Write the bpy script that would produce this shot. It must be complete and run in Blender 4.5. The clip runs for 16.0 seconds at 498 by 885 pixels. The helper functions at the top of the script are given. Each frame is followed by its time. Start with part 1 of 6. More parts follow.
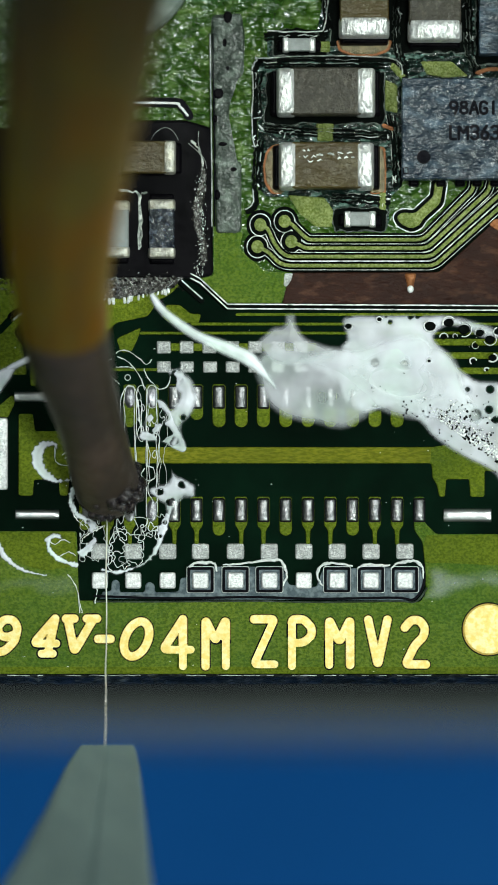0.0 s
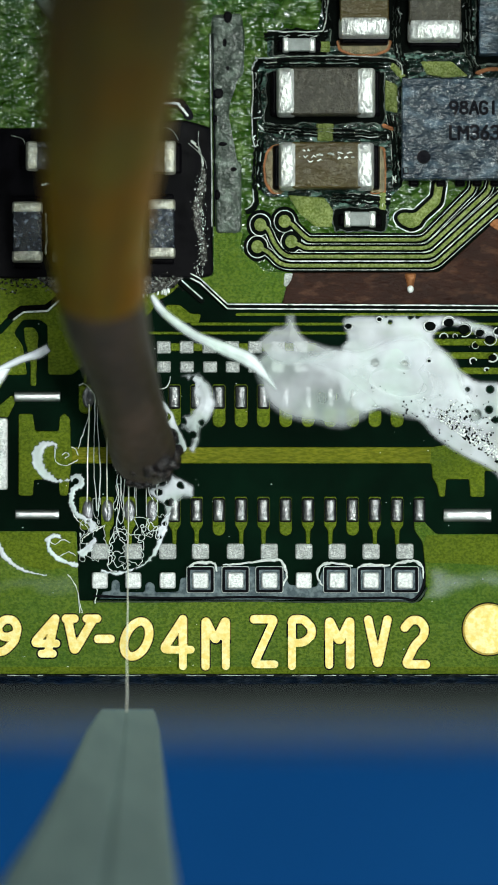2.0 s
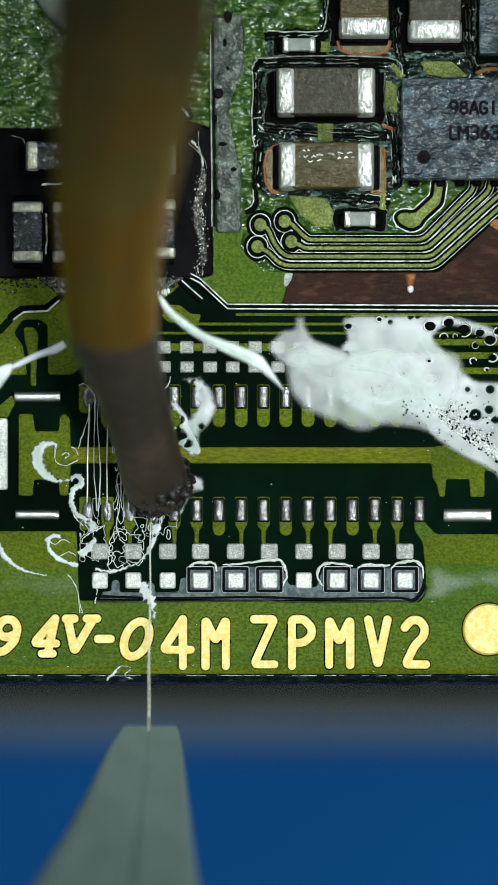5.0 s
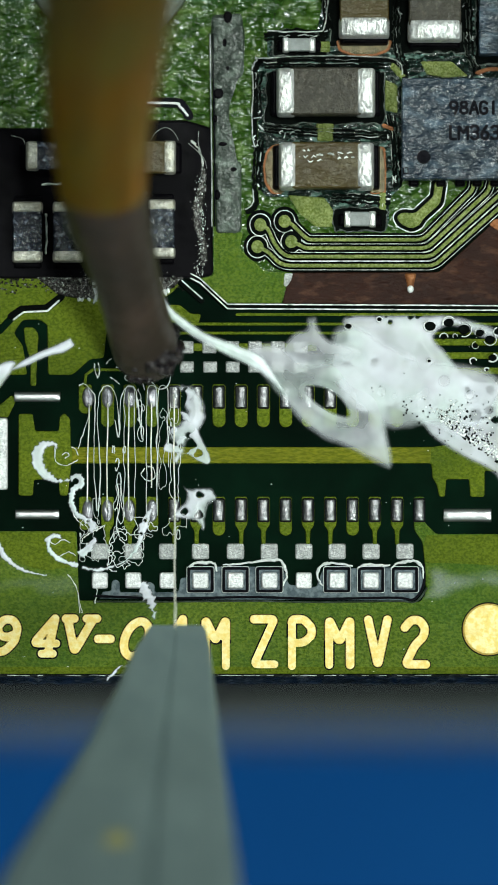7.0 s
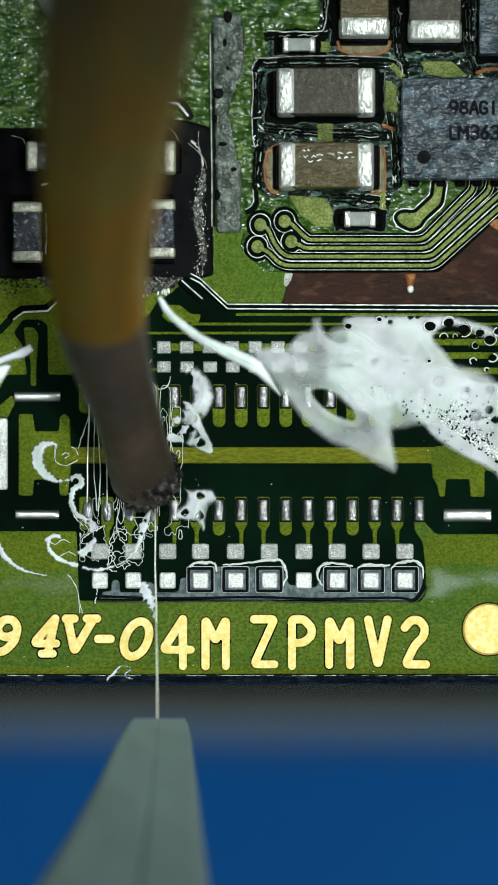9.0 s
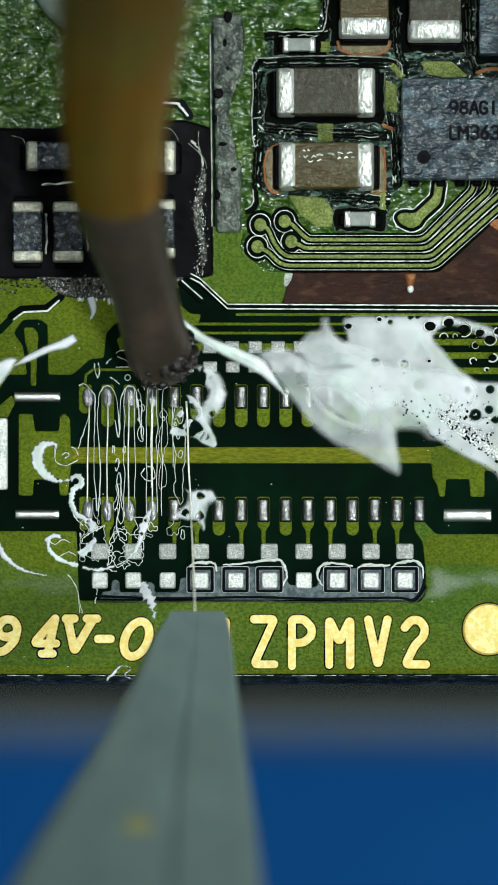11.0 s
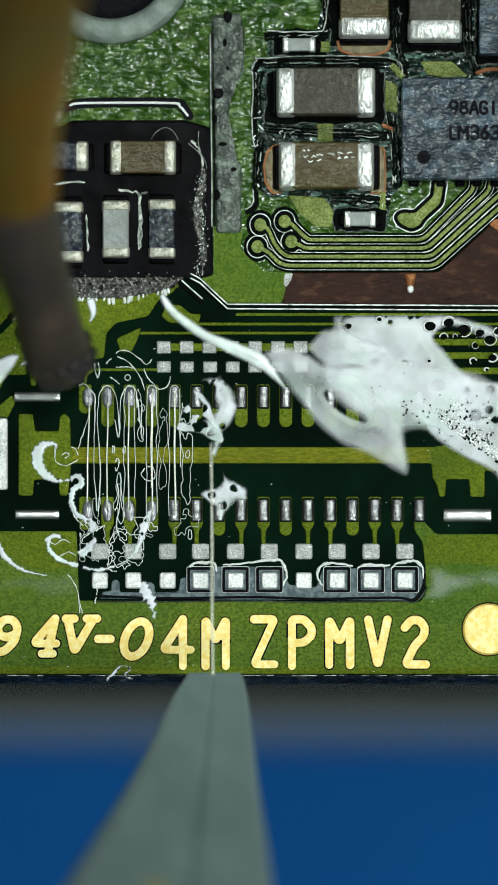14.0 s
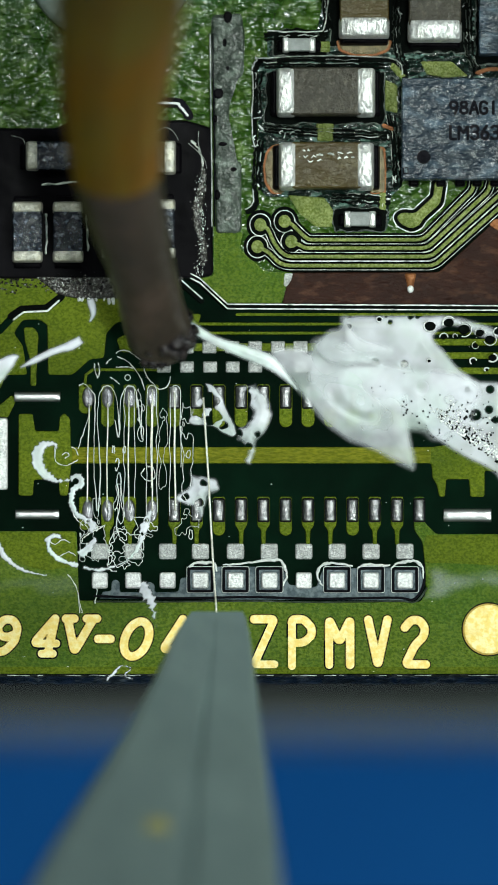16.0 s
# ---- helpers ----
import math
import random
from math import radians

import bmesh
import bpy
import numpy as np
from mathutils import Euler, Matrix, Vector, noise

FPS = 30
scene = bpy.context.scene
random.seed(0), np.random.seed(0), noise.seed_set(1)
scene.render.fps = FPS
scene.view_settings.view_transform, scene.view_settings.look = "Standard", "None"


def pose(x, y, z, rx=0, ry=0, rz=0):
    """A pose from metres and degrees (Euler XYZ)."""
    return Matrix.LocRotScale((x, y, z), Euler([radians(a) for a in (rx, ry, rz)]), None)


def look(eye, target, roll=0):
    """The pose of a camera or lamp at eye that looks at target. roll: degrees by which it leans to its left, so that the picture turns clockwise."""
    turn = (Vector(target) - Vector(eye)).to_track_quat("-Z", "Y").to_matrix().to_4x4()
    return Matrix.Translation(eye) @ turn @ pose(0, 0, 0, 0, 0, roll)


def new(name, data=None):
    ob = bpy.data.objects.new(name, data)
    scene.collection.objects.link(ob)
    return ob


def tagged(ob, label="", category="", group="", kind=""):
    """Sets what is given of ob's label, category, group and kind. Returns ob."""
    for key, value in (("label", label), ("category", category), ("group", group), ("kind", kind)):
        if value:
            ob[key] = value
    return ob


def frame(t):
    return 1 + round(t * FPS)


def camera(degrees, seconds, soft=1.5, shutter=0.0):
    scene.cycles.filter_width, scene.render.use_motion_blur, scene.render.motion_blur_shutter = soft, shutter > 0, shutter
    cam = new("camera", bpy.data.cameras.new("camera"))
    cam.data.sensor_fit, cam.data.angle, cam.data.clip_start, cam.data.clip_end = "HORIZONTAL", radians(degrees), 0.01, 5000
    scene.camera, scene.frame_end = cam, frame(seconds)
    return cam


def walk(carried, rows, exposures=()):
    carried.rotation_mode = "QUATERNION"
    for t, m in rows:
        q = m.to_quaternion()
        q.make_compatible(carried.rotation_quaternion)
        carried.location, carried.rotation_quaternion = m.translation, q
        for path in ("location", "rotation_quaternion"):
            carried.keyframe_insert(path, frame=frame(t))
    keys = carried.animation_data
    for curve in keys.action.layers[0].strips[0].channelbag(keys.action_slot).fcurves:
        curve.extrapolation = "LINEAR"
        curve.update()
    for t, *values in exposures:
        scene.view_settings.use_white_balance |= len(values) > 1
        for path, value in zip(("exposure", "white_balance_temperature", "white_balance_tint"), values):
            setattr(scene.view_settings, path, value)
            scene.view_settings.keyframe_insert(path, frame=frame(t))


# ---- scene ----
# Close view down a bench microscope on a phone's circuit board while thin jumper wires are soldered.
# The board's layout is given on a grid of 9 micrometres, x to the right and y towards the bench's front edge.
U = 9e-6
MM = 1e-3
FOCUS = 0.18
TILT = radians(2.0)

cam = camera(2.5267, 16.0, soft=1.1)
eye = Vector((0, -FOCUS * math.sin(TILT), FOCUS * math.cos(TILT)))
CAM_ROWS = [(0.0, look(eye, (0, 0, 0))), (16.0, look(eye, (0, 0, 0)))]
walk(cam, CAM_ROWS)
cam.data.dof.use_dof = True
cam.data.dof.focus_distance = FOCUS - 0.15 * MM
cam.data.dof.aperture_fstop = 82

# ---- light: the microscope's lamp round the lens, and a dim room ----
world = bpy.data.worlds.new("room")
scene.world = world
world.use_nodes = True
world.node_tree.nodes["Background"].inputs[0].default_value = (0.5, 0.6, 0.75, 1)
world.node_tree.nodes["Background"].inputs[1].default_value = 0.015


def area_lamp(name, eye_at, target, size, power, colour):
    d = bpy.data.lights.new(name, "AREA")
    d.shape, d.size, d.energy, d.color = "DISK", size, power, colour
    ob = new(name, d)
    ob.matrix_world = look(eye_at, target)
    return ob


def spot_lamp(name, eye_at, target, reach, size, power, colour):
    """A lamp with a soft round beam; reach is the radius at which it ends on the board."""
    d = bpy.data.lights.new(name, "SPOT")
    span = (Vector(target) - Vector(eye_at)).length
    d.spot_size, d.spot_blend, d.shadow_soft_size, d.energy, d.color = 2 * math.atan(reach / span), 1.0, size, power, colour
    ob = new(name, d)
    ob.matrix_world = look(eye_at, target)
    return ob


# three heads of the ring lamp, a stronger fourth, and the lamp in the microscope's head, whose beams are centred behind the connector
for ang, power in ((140, 0.028), (230, 0.034), (320, 0.125)):
    a = radians(ang)
    area_lamp("ring_lamp_head", (0.10 * math.cos(a), 0.10 * math.sin(a), 0.12), (0.0005, 0, 0), 0.035, power, (0.875, 1.0, 0.91))
BEAM = (1.7 * MM, 2.6 * MM, 0)
spot_lamp("ring_lamp_head", (0.10 * math.cos(radians(50)), 0.10 * math.sin(radians(50)), 0.12), BEAM, 13.5 * MM, 0.0175, 0.70, (0.875, 1.0, 0.91))
spot_lamp("microscope_lamp", (0.022, 0.030, 0.2), BEAM, 13.5 * MM, 0.010, 1.19, (0.905, 1.0, 0.935))
scene.view_settings.exposure = 0.0


# ---- materials ----
def mat(name, base, rough=0.5, metal=0.0, second=None, feat=20, amount=0.5, third=None, feat3=150, bump=0.0,
        bump_feat=8, stretch=(1, 1, 1), coat=0.0, lo=0.4, hi=0.6, detail=4.0, bump_size=4.0, spec=0.5, bump_detail=6.0):
    """A surface with a fine and a coarse variation; feature sizes in grid units."""
    m = bpy.data.materials.new(name)
    m.use_nodes = True
    nt = m.node_tree
    n, l = nt.nodes, nt.links
    b = n["Principled BSDF"]
    b.inputs["Roughness"].default_value, b.inputs["Metallic"].default_value = rough, metal
    b.inputs["Coat Weight"].default_value = coat
    b.inputs["Specular IOR Level"].default_value = spec
    tc = n.new("ShaderNodeTexCoord")
    mp = n.new("ShaderNodeMapping")
    mp.inputs["Scale"].default_value = stretch
    l.new(tc.outputs["Object"], mp.inputs["Vector"])

    def noise_tex(f, det=detail):
        t = n.new("ShaderNodeTexNoise")
        t.inputs["Scale"].default_value = 1 / (f * U)
        t.inputs["Detail"].default_value = det
        l.new(mp.outputs["Vector"], t.inputs["Vector"])
        return t

    def ramp(src, a, z):
        r = n.new("ShaderNodeMapRange")
        r.inputs["From Min"].default_value, r.inputs["From Max"].default_value = a, z
        l.new(src, r.inputs["Value"])
        return r.outputs["Result"]

    def mixed(fac, a, c, strength):
        x = n.new("ShaderNodeMix")
        x.data_type = "RGBA"
        k = n.new("ShaderNodeMath")
        k.operation = "MULTIPLY"
        k.inputs[1].default_value = strength
        l.new(fac, k.inputs[0])
        l.new(k.outputs[0], x.inputs[0])
        for sock, v in ((x.inputs[6], a), (x.inputs[7], c)):
            if isinstance(v, tuple):
                sock.default_value = (*v, 1)
            else:
                l.new(v, sock)
        return x.outputs[2]

    col = base
    if second:
        col = mixed(ramp(noise_tex(feat).outputs["Fac"], lo, hi), col, second, amount)
    if third:
        col = mixed(ramp(noise_tex(feat3).outputs["Fac"], 0.35, 0.7), col, third, 0.6)
    if isinstance(col, tuple):
        b.inputs["Base Color"].default_value = (*col, 1)
    else:
        l.new(col, b.inputs["Base Color"])
    if bump:
        bp = n.new("ShaderNodeBump")
        bp.inputs["Strength"].default_value = bump
        bp.inputs["Distance"].default_value = bump_size * U
        l.new(noise_tex(bump_feat, bump_detail).outputs["Fac"], bp.inputs["Height"])
        l.new(bp.outputs["Normal"], b.inputs["Normal"])
        rr = n.new("ShaderNodeMapRange")
        rr.inputs["To Min"].default_value, rr.inputs["To Max"].default_value = max(0.04, rough * 0.7), min(1, rough * 1.35)
        l.new(noise_tex(bump_feat * 3).outputs["Fac"], rr.inputs["Value"])
        l.new(rr.outputs["Result"], b.inputs["Roughness"])
    return m


LAMINATE = mat("dark_mask", (0.0006, 0.0045, 0.0022), 0.6, second=(0.0018, 0.0125, 0.006), feat=260, amount=0.8, third=(0.0005, 0.003, 0.0015), feat3=60, bump=0.15, bump_feat=3, bump_size=1, spec=0.015)
OLIVE = mat("mask_over_copper", (0.080, 0.116, 0.001), 0.5, second=(0.175, 0.22, 0.012), feat=4, amount=0.75, third=(0.033, 0.066, 0.002), feat3=170, bump=0.9, bump_feat=5, stretch=(0.8, 1, 1), bump_size=5, spec=0.14, detail=7, bump_detail=4)
BAR = mat("golden_mask", (0.112, 0.122, 0.002), 0.45, second=(0.25, 0.24, 0.015), feat=4, amount=0.8, third=(0.070, 0.092, 0.003), feat3=80, bump=0.8, bump_feat=5, stretch=(0.35, 1.2, 1), bump_size=3, spec=0.08, detail=7, bump_detail=4)
TRACK = mat("mask_over_track", (0.13, 0.17, 0.02), 0.4, second=(0.33, 0.38, 0.14), feat=4, amount=0.75, third=(0.07, 0.115, 0.01), feat3=30, bump=0.9, bump_feat=5, bump_size=5, spec=0.4, detail=6)
DULL_COPPER = mat("dull_copper", (0.075, 0.06, 0.02), 0.35, 0.3, second=(0.16, 0.12, 0.05), feat=12, amount=0.7, third=(0.03, 0.026, 0.012), feat3=30, bump=0.6, bump_feat=10, bump_size=4)
LAWN = mat("mask_over_pour", (0.060, 0.108, 0.002), 0.42, second=(0.17, 0.23, 0.02), feat=4, amount=0.65, third=(0.018, 0.094, 0.007), feat3=230, bump=1.0, bump_feat=6, bump_size=7, spec=0.24, stretch=(0.8, 1, 1), detail=6, bump_detail=4)
ROUGH = mat("crazed_mask", (0.026, 0.068, 0.003), 0.17, second=(0.15, 0.25, 0.06), feat=18, amount=0.6, third=(0.011, 0.044, 0.010), feat3=120, bump=1.0, bump_feat=23, lo=0.5, hi=0.66, bump_size=30, spec=0.85, stretch=(0.7, 1, 1), detail=3, bump_detail=2.3)
GOLD = mat("plated_gold", (0.93, 0.70, 0.20), 0.5, 0.2, second=(1.0, 0.90, 0.50), feat=9, amount=0.8, third=(0.80, 0.56, 0.12), feat3=34, bump=0.6, bump_feat=5, bump_size=2.5, detail=6)
GOLD_RIM = mat("worn_gold_rim", (0.42, 0.27, 0.04), 0.5, 0.2, second=(0.62, 0.42, 0.09), feat=8, amount=0.7, bump=0.4, bump_feat=5)
EDGE = mat("cut_edge", (0.010, 0.013, 0.013), 0.5, second=(0.13, 0.15, 0.15), feat=9, amount=0.75, third=(0.003, 0.004, 0.004), feat3=50, bump=1.0, bump_feat=9, stretch=(0.5, 1, 1), lo=0.53, hi=0.66, bump_size=6, detail=7, spec=0.08)
TIN = mat("solder", (0.30, 0.30, 0.32), 0.36, 1.0, second=(0.10, 0.10, 0.11), feat=9, amount=0.75, third=(0.42, 0.42, 0.43), feat3=16, bump=0.8, bump_feat=9, bump_size=3.5, detail=5)
FRESH = mat("fresh_solder", (0.24, 0.24, 0.26), 0.36, 1.0, second=(0.10, 0.10, 0.12), feat=14, amount=0.7, bump=0.5, bump_feat=10, bump_size=3.0)
TERMINAL = mat("tinned_terminal", (0.82, 0.83, 0.84), 0.42, 0.75, second=(0.34, 0.37, 0.40), feat=9, amount=0.75, third=(0.95, 0.95, 0.90), feat3=26, bump=1.0, bump_feat=9, bump_size=5.5, stretch=(1.2, 0.7, 1), lo=0.5, hi=0.66, detail=6, bump_detail=3)
DULL_TERMINAL = mat("dull_terminal", (0.52, 0.50, 0.40), 0.4, 0.5, second=(0.85, 0.84, 0.78), feat=9, amount=0.7, third=(0.22, 0.21, 0.20), feat3=22, bump=1.0, bump_feat=9, bump_size=5)
PADTIN = mat("matte_tin", (0.74, 0.75, 0.76), 0.5, 0.5, second=(0.42, 0.43, 0.45), feat=4, amount=0.8, third=(0.95, 0.95, 0.95), feat3=14, bump=0.8, bump_feat=5, bump_size=3)
GREYPAD = mat("grey_tin", (0.40, 0.41, 0.42), 0.5, 0.5, second=(0.74, 0.75, 0.75), feat=3, amount=0.8, third=(0.27, 0.28, 0.28), feat3=14, bump=0.9, bump_feat=4, bump_size=4)
CERAMIC = mat("ceramic_body", (0.036, 0.032, 0.022), 0.34, second=(0.14, 0.125, 0.10), feat=9, amount=0.5, third=(0.014, 0.011, 0.006), feat3=46, bump=1.0, bump_feat=7, bump_size=4.5, spec=0.42, lo=0.52, hi=0.68, detail=7, bump_detail=4)
CERAMIC_TAN = mat("tan_ceramic", (0.054, 0.038, 0.005), 0.3, second=(0.21, 0.18, 0.09), feat=26, amount=0.45, third=(0.022, 0.014, 0.005), feat3=70, bump=1.0, bump_feat=14, bump_size=8, stretch=(0.6, 1, 1), lo=0.56, hi=0.7, spec=0.42, detail=7, bump_detail=5)
RESISTOR = mat("resistor_glaze", (0.010, 0.013, 0.022), 0.2, second=(0.24, 0.28, 0.36), feat=11, amount=0.45, third=(0.010, 0.013, 0.022), feat3=26, bump=1.0, bump_feat=17, lo=0.54, hi=0.68, bump_size=14, spec=0.6, detail=4, bump_detail=2.5)
CHIPGREY = mat("chip_face", (0.012, 0.025, 0.040), 0.26, second=(0.13, 0.20, 0.27), feat=24, amount=0.55, third=(0.006, 0.011, 0.020), feat3=110, bump=1.0, bump_feat=15, bump_size=13, stretch=(0.6, 1, 1), lo=0.49, hi=0.67, detail=7, spec=0.6, bump_detail=3)
PALE_GREY = mat("grey_film", (0.038, 0.050, 0.042), 0.3, second=(0.15, 0.19, 0.16), feat=20, amount=0.7, third=(0.016, 0.025, 0.019), feat3=34, bump=1.0, bump_feat=26, bump_size=14, lo=0.46, hi=0.64, spec=0.45, detail=3, bump_detail=3)
GREY_GLAZE = mat("grey_glaze", (0.20, 0.22, 0.22), 0.35, second=(0.32, 0.35, 0.35), feat=14, amount=0.6, third=(0.12, 0.135, 0.13), feat3=30, bump=0.4, bump_feat=10, spec=0.3)
INK = mat("black_ink", (0.003, 0.003, 0.005), 0.7, second=(0.012, 0.012, 0.016), feat=6, spec=0.05)
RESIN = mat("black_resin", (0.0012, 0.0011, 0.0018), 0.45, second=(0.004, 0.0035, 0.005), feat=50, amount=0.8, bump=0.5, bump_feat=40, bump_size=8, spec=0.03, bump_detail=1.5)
CRUST = mat("burnt_flux", (0.022, 0.020, 0.018), 0.22, second=(0.42, 0.42, 0.40), feat=5, amount=0.85, third=(0.012, 0.010, 0.008), feat3=30, bump=1.0, bump_feat=7, lo=0.54, hi=0.66, bump_size=4.5, spec=0.7, detail=7)
TRENCH = mat("trench", (0.004, 0.014, 0.010), 0.14, second=(0.14, 0.25, 0.21), feat=12, amount=0.7, third=(0.003, 0.008, 0.006), feat3=50, bump=1.0, bump_feat=22, lo=0.52, hi=0.60, bump_size=26, spec=0.8, detail=6, stretch=(0.6, 1.1, 1), bump_detail=2.5)
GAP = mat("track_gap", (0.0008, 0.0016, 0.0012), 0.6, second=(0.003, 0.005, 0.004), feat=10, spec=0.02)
BROWN = mat("bare_brown_copper", (0.030, 0.009, 0.0045), 0.42, second=(0.12, 0.052, 0.030), feat=13, amount=0.65, third=(0.008, 0.003, 0.002), feat3=60, bump=1.0, bump_feat=12, bump_size=6, lo=0.52, hi=0.70, stretch=(0.5, 1.1, 1), spec=0.12, detail=7)
ORANGE = mat("bare_copper", (0.22, 0.075, 0.022), 0.45, 0.3, second=(0.34, 0.14, 0.05), feat=8, third=(0.08, 0.03, 0.012), feat3=20, bump=0.6, spec=0.25)
# near-white base colour stands in for wet glints; also serves dust and froth
GLINT = mat("glint_white", (0.75, 0.78, 0.78), 0.12, 0.0, second=(0.9, 0.92, 0.92), feat=6, bump=0.3, bump_feat=6)
# mottled white: glints put in as colour on edges, also pale crumbs and hairs
PALE_MOTTLE = mat("track_glint", (0.70, 0.74, 0.70), 0.25, second=(0.08, 0.11, 0.09), feat=14, amount=0.8, third=(0.75, 0.78, 0.75), feat3=40, bump=0.6, bump_feat=6, bump_size=2, lo=0.46, hi=0.58)
BLUEFILM = mat("slate_film", (0.045, 0.07, 0.085), 0.4, second=(0.14, 0.18, 0.20), feat=9, amount=0.8, bump=0.7, bump_feat=8, spec=0.3)
TAB = mat("tab_tin", (0.7, 0.71, 0.73), 0.36, 1.0, second=(0.55, 0.56, 0.58), feat=20, amount=0.5, bump=0.4, bump_feat=10, bump_size=2.5)
WIRE = mat("tinned_wire", (0.90, 0.88, 0.80), 0.3, 0.35, second=(0.74, 0.72, 0.62), feat=10)
TWEEZER = mat("matte_grey_steel", (0.25, 0.34, 0.345), 0.55, 0.25, second=(0.285, 0.38, 0.385), feat=60, amount=0.6, third=(0.195, 0.265, 0.275), feat3=200, bump=0.3, bump_feat=14, stretch=(1.6, 0.3, 1), spec=0.3)
STAIN = mat("flux_stain", (0.30, 0.28, 0.10), 0.5, second=(0.34, 0.36, 0.2), feat=40)
IRON = mat("heat_tinted_steel", (0.46, 0.27, 0.026), 0.44, 0.9, second=(0.50, 0.20, 0.012), feat=150, amount=0.9, third=(0.26, 0.215, 0.055), feat3=260, bump=0.2, bump_feat=20, spec=0.3, stretch=(1.8, 0.5, 1))
def heat_tint(m, dark, y0, y1):
    """The amber tint of the shank fades to dull dark steel away from the tip."""
    n, l = m.node_tree.nodes, m.node_tree.links
    b = n["Principled BSDF"]
    src = b.inputs["Base Color"].links[0].from_socket
    tc, sep, r, x = n.new("ShaderNodeTexCoord"), n.new("ShaderNodeSeparateXYZ"), n.new("ShaderNodeMapRange"), n.new("ShaderNodeMix")
    x.data_type = "RGBA"
    l.new(tc.outputs["Object"], sep.inputs[0])
    r.inputs["From Min"].default_value, r.inputs["From Max"].default_value = y0 * U, y1 * U
    l.new(sep.outputs["Y"], r.inputs["Value"])
    l.new(r.outputs["Result"], x.inputs[0])
    l.new(src, x.inputs[6])
    x.inputs[7].default_value = (*dark, 1)
    l.new(x.outputs[2], b.inputs["Base Color"])


heat_tint(IRON, (0.058, 0.050, 0.024), 470, 960)
IRON_TIP = mat("oxidised_tip", (0.085, 0.062, 0.050), 0.42, 0.6, second=(0.16, 0.105, 0.082), feat=70, amount=0.8, third=(0.040, 0.038, 0.032), feat3=140, bump=0.6, bump_feat=22, bump_size=7, spec=0.3, lo=0.45, hi=0.62)
SLAG = mat("tip_slag", (0.012, 0.009, 0.011), 0.25, 0.2, second=(0.11, 0.085, 0.075), feat=8, amount=0.7, third=(0.006, 0.005, 0.009), feat3=22, bump=1.0, bump_feat=9, bump_size=5, lo=0.52, hi=0.66)
MAT_BLUE = mat("blue_silicone", (0.007, 0.114, 0.43), 0.7, second=(0.010, 0.137, 0.495), feat=900, amount=0.7, third=(0.005, 0.090, 0.37), feat3=3000, bump=0.2, bump_feat=60, spec=0.05)
HOLDER_GREY = mat("holder_grey", (0.175, 0.20, 0.195), 0.6, 0.1, second=(0.20, 0.22, 0.215), feat=200, bump=0.2, bump_feat=30, spec=0.2)
RING_PAINT = mat("ring_tin", (0.16, 0.20, 0.18), 0.5, 0.2, second=(0.34, 0.4, 0.37), feat=30, amount=0.7, third=(0.08, 0.1, 0.09), feat3=120, bump=0.6, bump_feat=12)


def flux_mat(name, pale, green, strength):
    """Milky soldering flux, here bluish, there greenish: a film that is clearer where it thins out (the 'film' value of the mesh)."""
    m = bpy.data.materials.new(name)
    m.use_nodes = True
    n, l = m.node_tree.nodes, m.node_tree.links
    b = n["Principled BSDF"]
    b.inputs["Roughness"].default_value = 0.3
    b.inputs["Specular IOR Level"].default_value = 0.35
    tc = n.new("ShaderNodeTexCoord")

    def cloud(feat, a, z, to_a=0.0, to_z=1.0):
        t, r = n.new("ShaderNodeTexNoise"), n.new("ShaderNodeMapRange")
        t.inputs["Scale"].default_value, t.inputs["Detail"].default_value = 1 / (feat * U), 2
        l.new(tc.outputs["Object"], t.inputs["Vector"])
        for key, v in (("From Min", a), ("From Max", z), ("To Min", to_a), ("To Max", to_z)):
            r.inputs[key].default_value = v
        l.new(t.outputs["Fac"], r.inputs["Value"])
        return r.outputs["Result"]

    x = n.new("ShaderNodeMix")
    x.data_type = "RGBA"
    l.new(cloud(85, 0.44, 0.70), x.inputs[0])
    x.inputs[6].default_value, x.inputs[7].default_value = (*pale, 1), (*green, 1)
    l.new(x.outputs[2], b.inputs["Base Color"])
    a = n.new("ShaderNodeAttribute")
    a.attribute_name = "film"
    socket = a.outputs["Fac"]
    for factor in (cloud(52, 0.36, 0.66, 1.0, 0.66), strength):
        k = n.new("ShaderNodeMath")
        k.operation = "MULTIPLY"
        l.new(socket, k.inputs[0])
        if isinstance(factor, float):
            k.inputs[1].default_value = factor
        else:
            l.new(factor, k.inputs[1])
        socket = k.outputs[0]
    l.new(socket, b.inputs["Alpha"])
    return m


FLUX = flux_mat("milky_flux", (0.87, 0.89, 0.99), (0.78, 0.92, 0.89), 1.0)


# ---- geometry helpers ----
def P(x, y, z=0.0):
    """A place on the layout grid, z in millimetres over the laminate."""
    return Vector(((x - 441) * U, (784 - y) * U, z * MM))


def part(name, bm, material, parent=None, label="", smooth=False):
    me = bpy.data.meshes.new(name)
    bmesh.ops.recalc_face_normals(bm, faces=bm.faces)
    bm.to_mesh(me)
    bm.free()
    if smooth:
        for p in me.polygons:
            p.use_smooth = True
    me.materials.append(material)
    ob = new(name, me)
    if parent:
        ob.parent = parent
    if label:
        tagged(ob, label)
    return ob


def thing(name, label, category, group="", kind="", at=None):
    ob = new(name)
    ob.empty_display_size = 0.0005
    if at is not None:
        ob.location = at
    return tagged(ob, label, category, group, kind)


